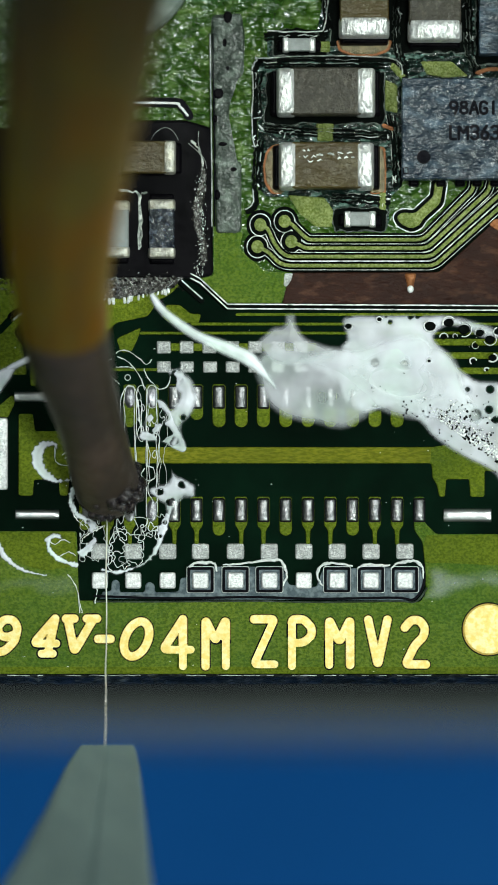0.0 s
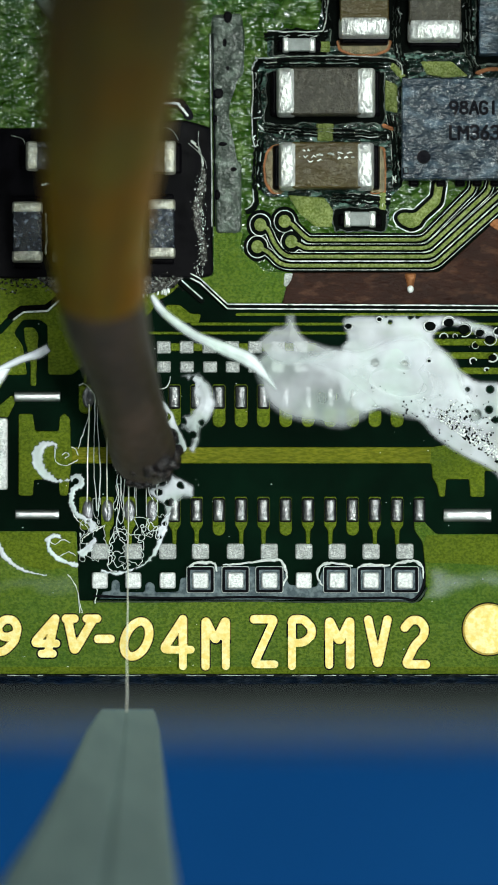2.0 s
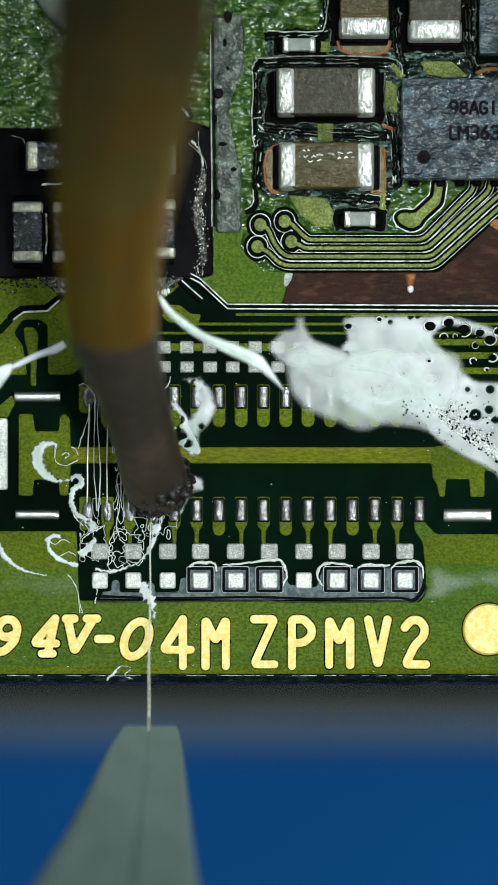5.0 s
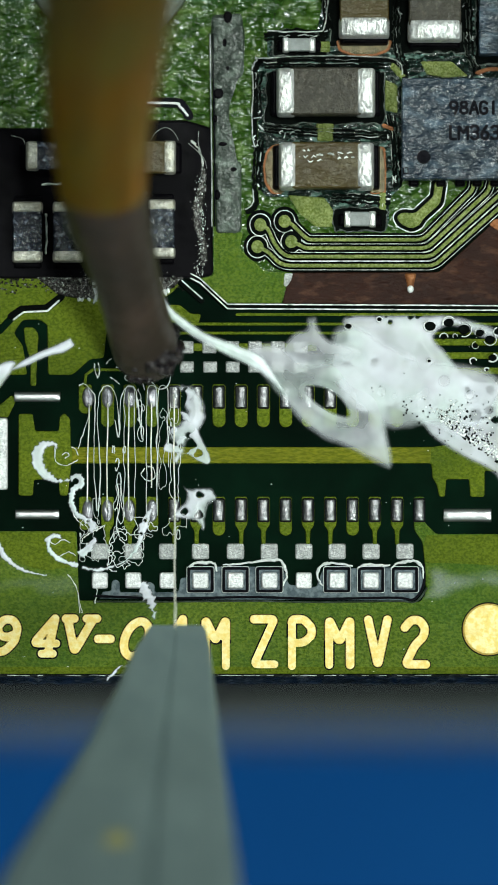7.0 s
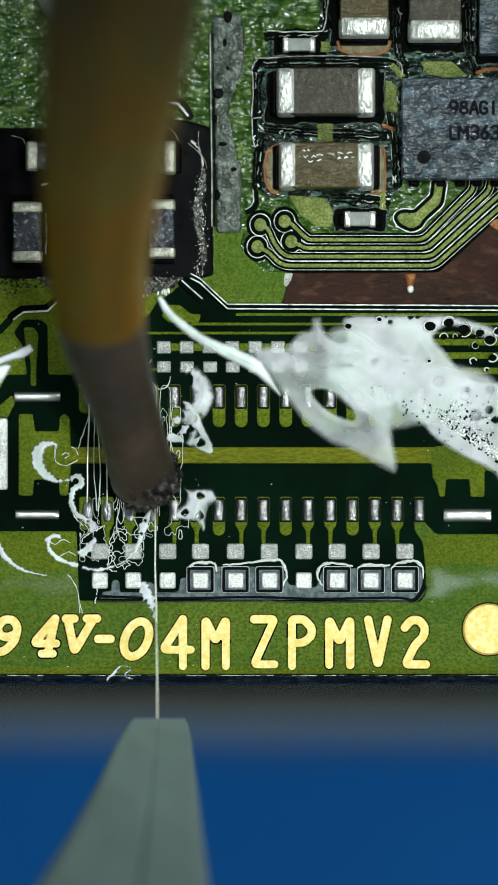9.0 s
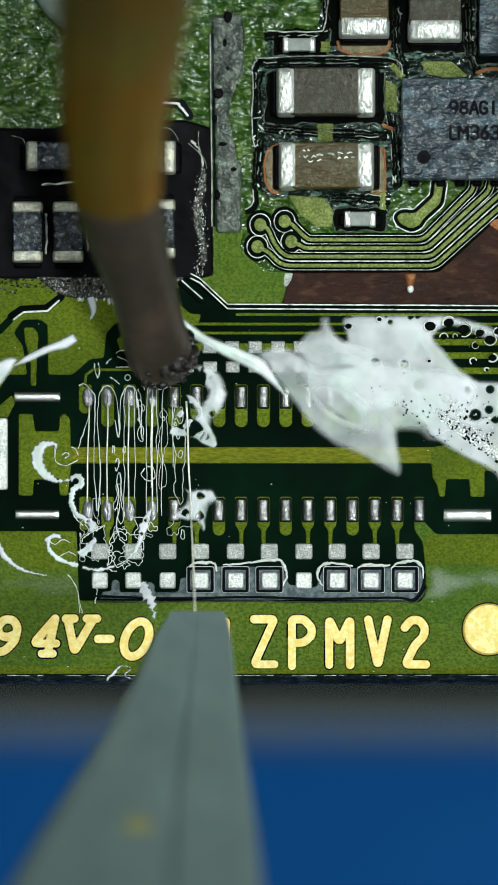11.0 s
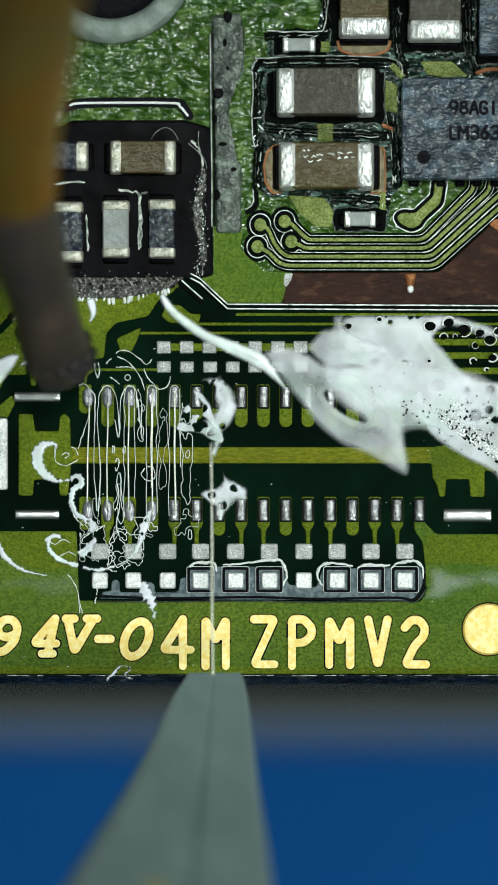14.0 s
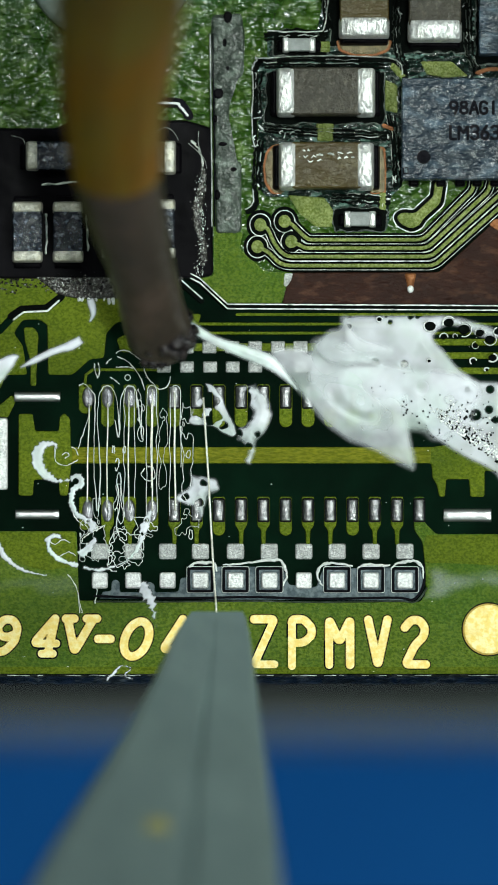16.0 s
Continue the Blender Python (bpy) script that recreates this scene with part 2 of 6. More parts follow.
def rounded(pts, r, n=4):
    """The corners of an outline rounded by r grid units."""
    out = []
    k = len(pts)
    for i in range(k):
        a, b, c = (Vector(pts[j % k][:2]) for j in (i - 1, i, i + 1))
        d1, d2 = (a - b), (c - b)
        rr = min(r, d1.length * 0.45, d2.length * 0.45)
        p, q = b + d1.normalized() * rr, b + d2.normalized() * rr
        for s in range(n + 1):
            t = s / n
            out.append(p * (1 - t) ** 2 + b * 2 * t * (1 - t) + q * t * t)
    return out


def rect(x0, y0, x1, y1):
    return [(x0, y0), (x1, y0), (x1, y1), (x0, y1)]


def disc(cx, cy, rx, ry=None, n=32):
    ry = ry or rx
    return [(cx + rx * math.cos(2 * math.pi * i / n), cy + ry * math.sin(2 * math.pi * i / n)) for i in range(n)]


def inset(pts, d):
    """The outline shrunk by d; it may be listed either way round."""
    k = len(pts)
    area = sum(pts[i][0] * pts[(i + 1) % k][1] - pts[(i + 1) % k][0] * pts[i][1] for i in range(k))
    s = 1 if area > 0 else -1
    out = []
    for i in range(k):
        a, b, c = (Vector(pts[j % k][:2]) for j in (i - 1, i, i + 1))
        e1, e2 = (b - a).normalized(), (c - b).normalized()
        nn = Vector((-(e1.y + e2.y), e1.x + e2.x)) * s
        if nn.length < 1e-6:
            nn = Vector((-e1.y, e1.x)) * s
        nn.normalize()
        cosine = max(0.4, nn.dot(Vector((-e1.y, e1.x)) * s))
        out.append(b + nn * (d / cosine))
    return out


def add_slab(bm, pts, z0, z1, bev=1.0):
    """A flat raised piece with a chamfered rim."""
    rings = [(pts, z0), (pts, z1 - min(bev * U / MM, (z1 - z0) * 0.6)), (inset(pts, bev), z1)]
    vs = [[bm.verts.new(P(p[0], p[1], z)) for p in ring] for ring, z in rings]
    k = len(pts)
    for a, b in zip(vs, vs[1:]):
        for i in range(k):
            bm.faces.new((a[i], a[(i + 1) % k], b[(i + 1) % k], b[i]))
    bm.faces.new(vs[-1])
    bm.faces.new(vs[0])


def slab(pts, z0, z1, bev=1.0):
    bm = bmesh.new()
    add_slab(bm, pts, z0, z1, bev)
    return bm


def add_lump(bm, pts, z0, h, steps=4, round_in=8.0):
    """A domed piece, such as a bead of solder, over an outline."""
    rings = []
    for s in range(steps + 1):
        t = s / steps
        rings.append((inset(pts, round_in * (1 - math.cos(t * math.pi / 2))), z0 + h * math.sin(t * math.pi / 2)))
    vs = [[bm.verts.new(P(p[0], p[1], z)) for p in ring] for ring, z in rings]
    k = len(pts)
    for a, b in zip(vs, vs[1:]):
        for i in range(k):
            bm.faces.new((a[i], a[(i + 1) % k], b[(i + 1) % k], b[i]))
    c = sum((v.co for v in vs[-1]), Vector()) / k
    top = bm.verts.new(c + Vector((0, 0, h * 0.004 * MM)))
    for i in range(k):
        bm.faces.new((vs[-1][i], vs[-1][(i + 1) % k], top))
    bm.faces.new(vs[0])


def lump(pts, z0, h, steps=4, round_in=8.0):
    bm = bmesh.new()
    add_lump(bm, pts, z0, h, steps, round_in)
    return bm


def eased(pts, n=6, closed=False):
    """A smooth line through points of the layout."""
    k = len(pts)
    out = []
    for i in range(k if closed else k - 1):
        q = []
        for j in (i - 1, i, i + 1, i + 2):
            q.append(Vector(pts[j % k]) if closed else Vector(pts[min(max(j, 0), k - 1)]))
        a, b, c, d = q
        for s in range(n):
            t = s / n
            out.append(0.5 * (2 * b + (c - a) * t + (2 * a - 5 * b + 4 * c - d) * t * t + (3 * b - a - 3 * c + d) * t ** 3))
    if not closed:
        out.append(Vector(pts[-1]))
    return out


FLAT = [(-1, 0), (-0.92, 0.75), (-0.7, 1), (0.7, 1), (0.92, 0.75), (1, 0)]
ROUND = [(math.cos(a), math.sin(a)) for a in [math.pi - i * math.pi / 4 for i in range(8)]]


def add_sweep(bm, pts, hw, h, z=0.0, profile=FLAT, closed=False, taper=None, climb=0.0):
    """A bar drawn along a line of the layout: half-width hw in grid units, height h in mm over z."""
    pts = [Vector(p) for p in pts]
    k = len(pts)
    rows = []
    scale_list = [1.0] * k
    if taper:
        scale_list = [taper(i / (k - 1)) for i in range(k)]
    st = [(i, 0.0, 1.0) for i in range(k)]
    if not closed and profile is BARREL:
        st = [(0, -0.12, 0.86)] + st + [(k - 1, 0.12, 0.86)]
    elif not closed and profile is PILLOW:
        st = [(0, -0.22, 0.80), (0, -0.16, 0.92)] + st + [(k - 1, 0.16, 0.92), (k - 1, 0.22, 0.80)]
    elif not closed:
        st = [(0, -0.95, 0.3), (0, -0.7, 0.72)] + st + [(k - 1, 0.7, 0.72), (k - 1, 0.95, 0.3)]
    for i, push, sc in st:
        a = pts[i - 1] if (i > 0 or closed) else pts[i]
        c = pts[(i + 1) % k] if (i < k - 1 or closed) else pts[i]
        b = pts[i]
        e1 = Vector((b - a).xy) if (b - a).xy.length > 1e-9 else Vector((c - b).xy)
        e2 = Vector((c - b).xy) if (c - b).xy.length > 1e-9 else e1
        e1.normalize(), e2.normalize()
        t = e1 + e2
        if t.length < 1e-6:
            t = e1
        t.normalize()
        nrm = Vector((-t.y, t.x))
        w = hw * scale_list[i] / max(0.55, nrm.dot(Vector((-e1.y, e1.x))))
        if push:
            w = hw * scale_list[i]
        zz = z + climb * i / k
        row = []
        for u, v in profile:
            q = b.xy + nrm * (w * u * sc) + t * (push * hw * scale_list[i])
            row.append(bm.verts.new(P(q.x, q.y, zz + h * v * scale_list[i] * (sc if profile in (ROUND, BARREL, PILLOW) else 1))))
        rows.append(row)
    m = len(profile)
    pairs = list(zip(rows, rows[1:])) + ([(rows[-1], rows[0])] if closed else [])
    for a, b in pairs:
        for i in range(m):
            bm.faces.new((a[i], a[(i + 1) % m], b[(i + 1) % m], b[i]))
    if not closed:
        bm.faces.new(rows[0])
        bm.faces.new(rows[-1])


PILLOW = [(math.copysign(abs(math.cos(a)) ** 0.55, math.cos(a)), abs(math.sin(a)) ** 0.55) for a in [math.pi - i * math.pi / 12 for i in range(13)]]
BARREL = [(math.cos(a), math.sin(a)) for a in [math.pi - i * math.pi / 8 for i in range(9)]]


def sweep(*args, **kw):
    bm = bmesh.new()
    add_sweep(bm, *args, **kw)
    return bm


# ---- the bench: blue mat and the holder under the board ----
def box_mesh(x0, y0, x1, y1, z0, z1, bev):
    return slab(rounded(rect(x0, y0, x1, y1), bev * 2), z0, z1, bev)


mat_ob = part("work_mat", box_mesh(-12000, -12000, 13000, 13000, -34, -32, 60), MAT_BLUE)
tagged(mat_ob, "deep blue silicone work mat lying on the bench", "work mat", kind="structure")
holder = thing("board_holder", "grey metal board holder bar under the board's edge", "board holder")
part("bar", box_mesh(-3000, 700, 4000, 1276, -28.0, -20.0, 10), HOLDER_GREY, holder)
# black strip put in for the board's shadow on the bar
part("shadow_strip", box_mesh(-3000, 1150, 4000, 1222, -20.0, -18.5, 6), INK, holder, "black strip standing in for the board's shadow")
part("bar_foot", box_mesh(-2900, 760, -2500, 1200, -32.0, -28.0, 10), HOLDER_GREY, holder)
part("bar_foot", box_mesh(3500, 760, 3900, 1200, -32.0, -28.0, 10), HOLDER_GREY, holder)
part("bar_jaw", box_mesh(-3000, 700, 4000, 1150, -20.0, -0.8, 10), HOLDER_GREY, holder)

# ---- the circuit board ----
board = thing("circuit_board", "green phone circuit board with gold lettering and bare pads", "circuit board", kind="structure")


def laminate():
    bm = bmesh.new()
    x0, x1, ytop = -700, 1600, -900
    n = 300
    rng = random.Random(3)
    rows = []
    for off, z, jag in ((0, 0.0, 0.4), (4, -0.02, 1.2), (14, -0.32, 2.4), (15, -0.8, 1.5)):
        row = []
        for i in range(n + 1):
            x = x0 + (x1 - x0) * i / n
            row.append(bm.verts.new(P(x, 1195 + off + rng.uniform(-jag, jag) - 2.5 * max(0, noise.noise((x * 0.03, off, 0))), z)))
        rows.append(row)
    for a, b in zip(rows, rows[1:]):
        for i in range(n):
            bm.faces.new((a[i], a[i + 1], b[i + 1], b[i]))
    t0, t1 = bm.verts.new(P(x0, ytop, 0)), bm.verts.new(P(x1, ytop, 0))
    b0, b1 = bm.verts.new(P(x0, ytop, -0.8)), bm.verts.new(P(x1, ytop, -0.8))
    top, low = rows[0], rows[-1]
    bm.faces.new([t0, t1] + top[::-1])
    bm.faces.new([b1, b0] + low)
    bm.faces.new((t0, t1, b1, b0))
    left = [r[0] for r in rows]
    right = [r[-1] for r in rows]
    bm.faces.new([t0, b0] + left[::-1])
    bm.faces.new([b1, t1] + right)
    ob = part("laminate", bm, LAMINATE, board, "dark green solder mask over laminate")
    ob.data.materials.append(EDGE)
    for p in ob.data.polygons:
        if abs(p.normal.z) < 0.95:
            p.material_index = 1
    return ob


laminate()


def pour(pts, material, h=0.025, r=5, name="copper_pour", label="", z=0.0):
    return part(name, slab(rounded(pts, r), z, z + h, 1.5), material, board, label)


# broad copper under the mask
pour([(-700, -900), (1600, -900), (1600, 372), (885, 372), (776, 478), (520, 478), (498, 540), (402, 540), (335, 488), (-700, 488)], ROUGH, 0.022, 6, label="crazed green mask over copper")
pour([(378, 405), (432, 410), (425, 440), (470, 480), (512, 482), (498, 541), (402, 541), (345, 494), (378, 488)], LAWN, 0.026, 6)
pour([(-700, 489), (300, 489), (318, 505), (300, 522), (280, 532), (262, 560), (205, 572), (188, 590), (184, 634), (160, 636), (128, 664),
      (85, 664), (84, 575), (70, 566), (40, 566), (24, 590), (40, 612), (48, 664), (10, 664), (0, 690), (-700, 720)], OLIVE, 0.022, 6, label="olive green mask over copper")
pour([(-700, 941), (136, 941), (140, 1064), (745, 1066), (754, 1050), (752, 990), (748, 960), (733, 938), (733, 880), (752, 880), (752, 926), (772, 946), (1600, 946), (1600, 1194), (-700, 1194)], LAWN, 0.022, 5, label="green mask over the board's front rim")
pour([(-700, 1180), (1600, 1180), (1600, 1194), (-700, 1194)], OLIVE, 0.026, 2, name="rim_strip")
pour([(753, 947), (1600, 947), (1600, 1004), (900, 1004), (820, 1000), (752, 998), (749, 965)], OLIVE, 0.026, 6, label="olive mask over copper")
pour([(-700, 942), (135, 942), (136, 1004), (80, 1012), (40, 1002), (10, 980), (-10, 955), (-700, 955)], OLIVE, 0.026, 6, label="olive mask over copper")
rr = random.Random(31)
for k in range(60):
    x = rr.uniform(-20, 900)
    part("rim_glint", sweep([(x + 4 * j, 1196.5 + rr.uniform(-0.7, 0.7)) for j in range(rr.randint(2, 9))], rr.uniform(0.35, 0.8), 0.012, -0.008, ROUND), PALE_MOTTLE if k % 3 else EDGE, board)
# connector field
pour([(33, 733), (58, 733), (62, 764), (104, 764), (106, 738), (114, 732), (124, 742), (125, 792), (766, 792), (900, 770), (1100, 770), (1100, 860), (858, 834), (858, 880), (833, 880),
      (831, 849), (790, 849), (788, 880), (778, 880), (774, 860), (766, 846), (764, 821), (126, 821), (120, 878), (106, 878), (104, 848), (60, 850), (58, 878), (33, 878)], OLIVE, 0.022, 4, label="olive green ground bar between the pad rows")
pour([(128, 793), (764, 793), (762, 820), (128, 820)], BAR, 0.006, 2, label="golden scuffed mask along the ground bar", z=0.020)
pour([(42, 580), (60, 580), (68, 592), (64, 664), (64, 684), (54, 684), (54, 640), (44, 604)], OLIVE, 0.022, 5, name="trace")
pour([(206, 600), (250, 580), (244, 600), (232, 624), (214, 624)], OLIVE, 0.022, 6, name="trace")
pour([(294, 540), (318, 540), (338, 556), (356, 556), (352, 572), (300, 572), (286, 560)], OLIVE, 0.022, 5, name="trace")


def trace(pts, hw, material=OLIVE, h=0.022, name="trace", z=0.0):
    return part(name, sweep(pts, hw, h, z), material, board)


for y, x0, x1 in ((557, 420, 1300), (574, 340, 1300), (590, 250, 1300), (606, 765, 1300), (630, 770, 1300), (657, 800, 1300)):
    trace([(x0, y), (x1, y)], 2.6 if y < 600 else 6)
trace([(150, 684), (152, 664), (164, 655), (280, 655)], 2.5)
# glossy double track below the bare copper; its glints are bright-coloured lines
trace([(318, 498), (356, 532)], 6, GAP, 0.045)
trace([(322, 497), (358, 529)], 1.3, PALE_MOTTLE, 0.03, "track_glint_line", 0.04)
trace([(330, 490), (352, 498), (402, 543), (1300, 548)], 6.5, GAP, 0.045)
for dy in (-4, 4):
    trace([(338, 489 + dy), (354, 497 + dy), (403, 543 + dy), (1300, 548 + dy)], 1.3, PALE_MOTTLE, 0.03, "track_glint_line", 0.04)
trace([(20, 560), (38, 548), (82, 546), (108, 526)], 7, GAP, 0.045)
trace([(-40, 600), (0, 585), (30, 553)], 7, LAMINATE, 0.03)
trace([(24, 566), (42, 553), (84, 551), (104, 533)], 1.8, PALE_MOTTLE, 0.03, "track_glint_line", 0.04)

# bare brown copper field
pour([(512, 483), (777, 482), (870, 398), (1300, 390), (1300, 540), (500, 540), (505, 515)], BROWN, 0.03, 5, name="bare_copper_field", label="dull brown bare copper field")
part("via", lump(rounded([(716, 484), (738, 484), (734, 500), (732, 512), (722, 514), (720, 500)], 5), 0.03, 0.03), ORANGE, board)
part("via_cap", lump(disc(727, 512, 6, 7, 16), 0.03, 0.06, 3, 4), GLINT, board)

part("copper_rim", slab(rounded([(866, 398), (876, 388), (900, 386), (900, 412), (884, 410)], 4), 0.02, 0.04, 1), ORANGE, board)
part("mask_chip", slab(rounded([(504, 484), (519, 484), (516, 496), (508, 508), (502, 506)], 3), 0.02, 0.038, 1), GREYPAD, board)


def rounded_line(pts, r):
    """A line with its bends rounded."""
    out = [Vector(pts[0])]
    for a, b, c in zip(pts, pts[1:], pts[2:]):
        a, b, c = Vector(a), Vector(b), Vector(c)
        d1, d2 = a - b, c - b
        rr = min(r, d1.length * 0.45, d2.length * 0.45)
        p, q = b + d1.normalized() * rr, b + d2.normalized() * rr
        out += [p * (1 - t) ** 2 + b * 2 * t * (1 - t) + q * t * t for t in (0, 0.33, 0.67, 1)]
    return out + [Vector(pts[-1])]


# bundle of parallel tracks
BUNDLE = [
    [(504, 393), (516, 396), (536, 416), (546, 424.5), (750, 424.5), (838, 336), (840, 318)],
    [(517, 430), (530, 433), (540, 439.5), (757, 439.5), (866, 338), (870, 318)],
    [(461, 397), (474, 404), (488, 436), (506, 454.5), (764, 454.5), (895, 336)],
    [(456, 437), (474, 445), (494, 466), (510, 470.5), (770, 470.5), (920, 336)],
]
LANDS = [(504, 392), (516, 428), (461, 398), (456, 437)]
# each track lies in a black gap between glints drawn as bright strips
for k, (line, (cx, cy)) in enumerate(zip(BUNDLE, LANDS)):
    way = rounded_line(line, 12)
    dz = 0.0004 * k
    for name, hw, r, z0, z1, material in (("track_gap", 12.0, 25, 0.022, 0.026, GAP), ("track_glint_line", 8.0, 19.2, 0.0285, 0.031, PALE_MOTTLE), ("track_gap", 7.0, 17.8, 0.0335, 0.036, GAP), ("trace", 3.3, 10.8, 0.04, 0.062, TRACK)):
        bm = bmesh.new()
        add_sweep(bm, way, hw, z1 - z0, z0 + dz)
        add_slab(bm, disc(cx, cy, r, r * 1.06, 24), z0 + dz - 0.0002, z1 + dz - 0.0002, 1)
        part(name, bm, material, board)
POCKET = rounded([(702, 384), (713, 376), (735, 378), (768, 347), (770, 322), (786, 322), (780, 360), (750, 387), (742, 400), (728, 405), (709, 396)], 6)
part("track_glint_line", slab(inset(POCKET, -8.3), 0.02, 0.031, 1), PALE_MOTTLE, board)
part("track_gap", slab(inset(POCKET, -6.8), 0.02, 0.036, 1), GAP, board)
part("trace", slab(POCKET, 0.02, 0.062, 1.5), TRACK, board)

# dark glossy ground round the right-hand components
part("mask_trench", slab(rounded([(455, 110), (485, 104), (690, 104), (712, 140), (712, 330), (690, 352), (690, 400), (600, 410), (590, 372), (540, 350), (470, 350), (456, 330)], 10), 0.0, 0.03, 2), TRENCH, board)
part("mask_trench", slab(rounded([(472, 55), (560, 55), (582, -60), (1000, -60), (1000, 140), (712, 140), (690, 105), (472, 105)], 10), 0.0, 0.028, 2), TRENCH, board)
# black moats round the components, darkened for their shadows; grey lips stand for glints
for x0, y0, x1, y1 in ((470, 126, 682, 219), (584, -60, 706, 84), (708, -60, 832, 92), (590, 368, 686, 409), (484, 60, 578, 99), (842, -60, 1000, 112)):
    rg = random.Random(int(x0 + y0))
    box = []
    for a, b in zip([(x0, y0), (x1, y0), (x1, y1), (x0, y1)], [(x1, y0), (x1, y1), (x0, y1), (x0, y0)]):
        n = max(4, int((abs(b[0] - a[0]) + abs(b[1] - a[1])) / 9))
        box += [(a[0] + (b[0] - a[0]) * (i + 0.5) / n + rg.uniform(-3, 3), a[1] + (b[1] - a[1]) * (i + 0.5) / n + rg.uniform(-3, 3)) for i in range(n)]
    box = [(p.x, p.y) for p in eased(box, 2, True)]
    lip = [(p[0] + rg.uniform(-1.6, 1.6), p[1] + rg.uniform(-1.6, 1.6)) for p in inset(box, -1.6)]
    part("moat_glint", slab(lip, 0.02, 0.034, 1), PALE_GREY, board)
    part("shade_moat", slab(box, 0.02, 0.038, 1.5), GAP, board)
part("solder_land", slab(rounded([(482, 256), (470, 268), (465, 295), (468, 325), (480, 344), (500, 344), (500, 254)], 6), 0.02, 0.036, 1), ORANGE, board)
part("solder_land", slab(rounded([(485, 257), (474, 270), (468.5, 296), (472, 323), (486, 343), (504, 341), (504, 258)], 6), 0.02, 0.042, 1), DULL_COPPER, board)
part("solder_land", slab(rounded([(655, 256), (683, 260), (685, 295), (684, 344), (655, 344)], 6), 0.02, 0.036, 1), ORANGE, board)
part("solder_land", slab(rounded([(655, 257), (679, 262), (682, 296), (682, 341), (655, 342)], 6), 0.02, 0.042, 1), DULL_COPPER, board)
part("solder_land", slab(rounded([(594, 70), (600, 90), (625, 99), (665, 99), (690, 90), (696, 70)], 6), 0.02, 0.041, 1), ORANGE, board)
part("solder_land", slab(rounded([(598, 70), (604, 87), (628, 96), (662, 96), (686, 87), (692, 70)], 6), 0.02, 0.045, 1), DULL_COPPER, board)
for pts in ([(560, 218), (592, 218), (590, 250), (562, 250)], [(510, 345), (575, 350), (590, 372), (588, 402), (560, 402), (530, 378)], [(745, 108), (800, 108), (830, 134), (790, 137), (756, 132)], [(696, 108), (722, 135), (708, 138), (690, 118)],
            [(672, 340), (684, 340), (684, 372), (672, 372)], [(566, 72), (585, 72), (585, 92), (566, 92)], [(682, 140), (704, 150), (704, 200), (682, 195)]):
    pour(pts, TRACK, 0.045, 4, name="copper_island")
rng = random.Random(11)
for k in range(36):
    side = rng.choice(((452, 130, 462, 330), (470, 216, 690, 246), (692, 150, 706, 330), (470, 40, 580, 60), (690, 0, 715, 110), (820, 0, 845, 140), (585, 340, 690, 372)))
    x, y = rng.uniform(side[0], side[2]), rng.uniform(side[1], side[3])
    a = rng.uniform(0, 3.1)
    ln = rng.uniform(2, 7)
    part("solder_splash", sweep(eased([(x, y), (x + ln * math.cos(a), y + ln * math.sin(a)), (x + ln * math.cos(a) + rng.uniform(-5, 5), y + 1.6 * ln * math.sin(a))], 3), rng.uniform(0.6, 1.9), 0.03, 0.02, ROUND), GLINT if k % 3 else PALE_GREY, board)
# gaps in the mask, each with a bright line drawn as its glint
for pts in ([(450, 128), (458, 112), (480, 106), (690, 106), (718, 136)], [(452, 130), (452, 250), (462, 262)], [(452, 340), (452, 366), (440, 374)], [(586, -20), (580, 50), (560, 60), (478, 58)]):
    rg = random.Random(int(pts[0][0] + pts[0][1]))
    way = [(p.x + rg.uniform(-1.2, 1.2), p.y + rg.uniform(-1.2, 1.2)) for p in eased(pts, 5)]
    part("mask_gap", sweep(way, 4.6, 0.012, 0.03), GAP, board)
    part("mask_glint", sweep([(x - 4.5, y - 4.5) for x, y in way], 1.3, 0.03, 0.03, ROUND), PALE_MOTTLE, board)
for pts in ([(846, 128), (868, 122), (900, 122)], [(680, 222), (694, 228)]):
    part("copper_rim", sweep(eased(pts, 5), 4, 0.035, 0.02), ORANGE, board)

def rope(pts, seed):
    """A ragged torn edge of the mask: wavering black gaps between thin bright lips."""
    rg = random.Random(seed)
    line = eased(pts, 12)
    black, lips, dull = bmesh.new(), bmesh.new(), bmesh.new()
    for side in (-5.5, 0.5, 6):
        way = []
        for i, p in enumerate(line):
            a, b = line[max(0, i - 1)], line[min(len(line) - 1, i + 1)]
            t = (b - a).normalized()
            o = side + 3.2 * noise.noise((i * 0.6, side, seed)) + rg.uniform(-0.9, 0.9)
            way.append((p.x - t.y * o, p.y + t.x * o))
        add_sweep(black, way, 2.3, 0.022, 0.022 + 0.001 * rg.random())
        for i in range(0, len(way) - 5, 7):
            if rg.random() < 0.8:
                bit = [(x - 2.2, y - 2.2) for x, y in way[i:i + rg.randint(4, 7)]]
                add_sweep(rg.choice((lips, dull)), bit, rg.uniform(0.6, 1.3), 0.03, 0.022, ROUND)
    part("torn_edge", black, GAP, board)
    part("torn_lip", lips, PALE_MOTTLE, board)
    part("torn_lip", dull, PALE_GREY, board)


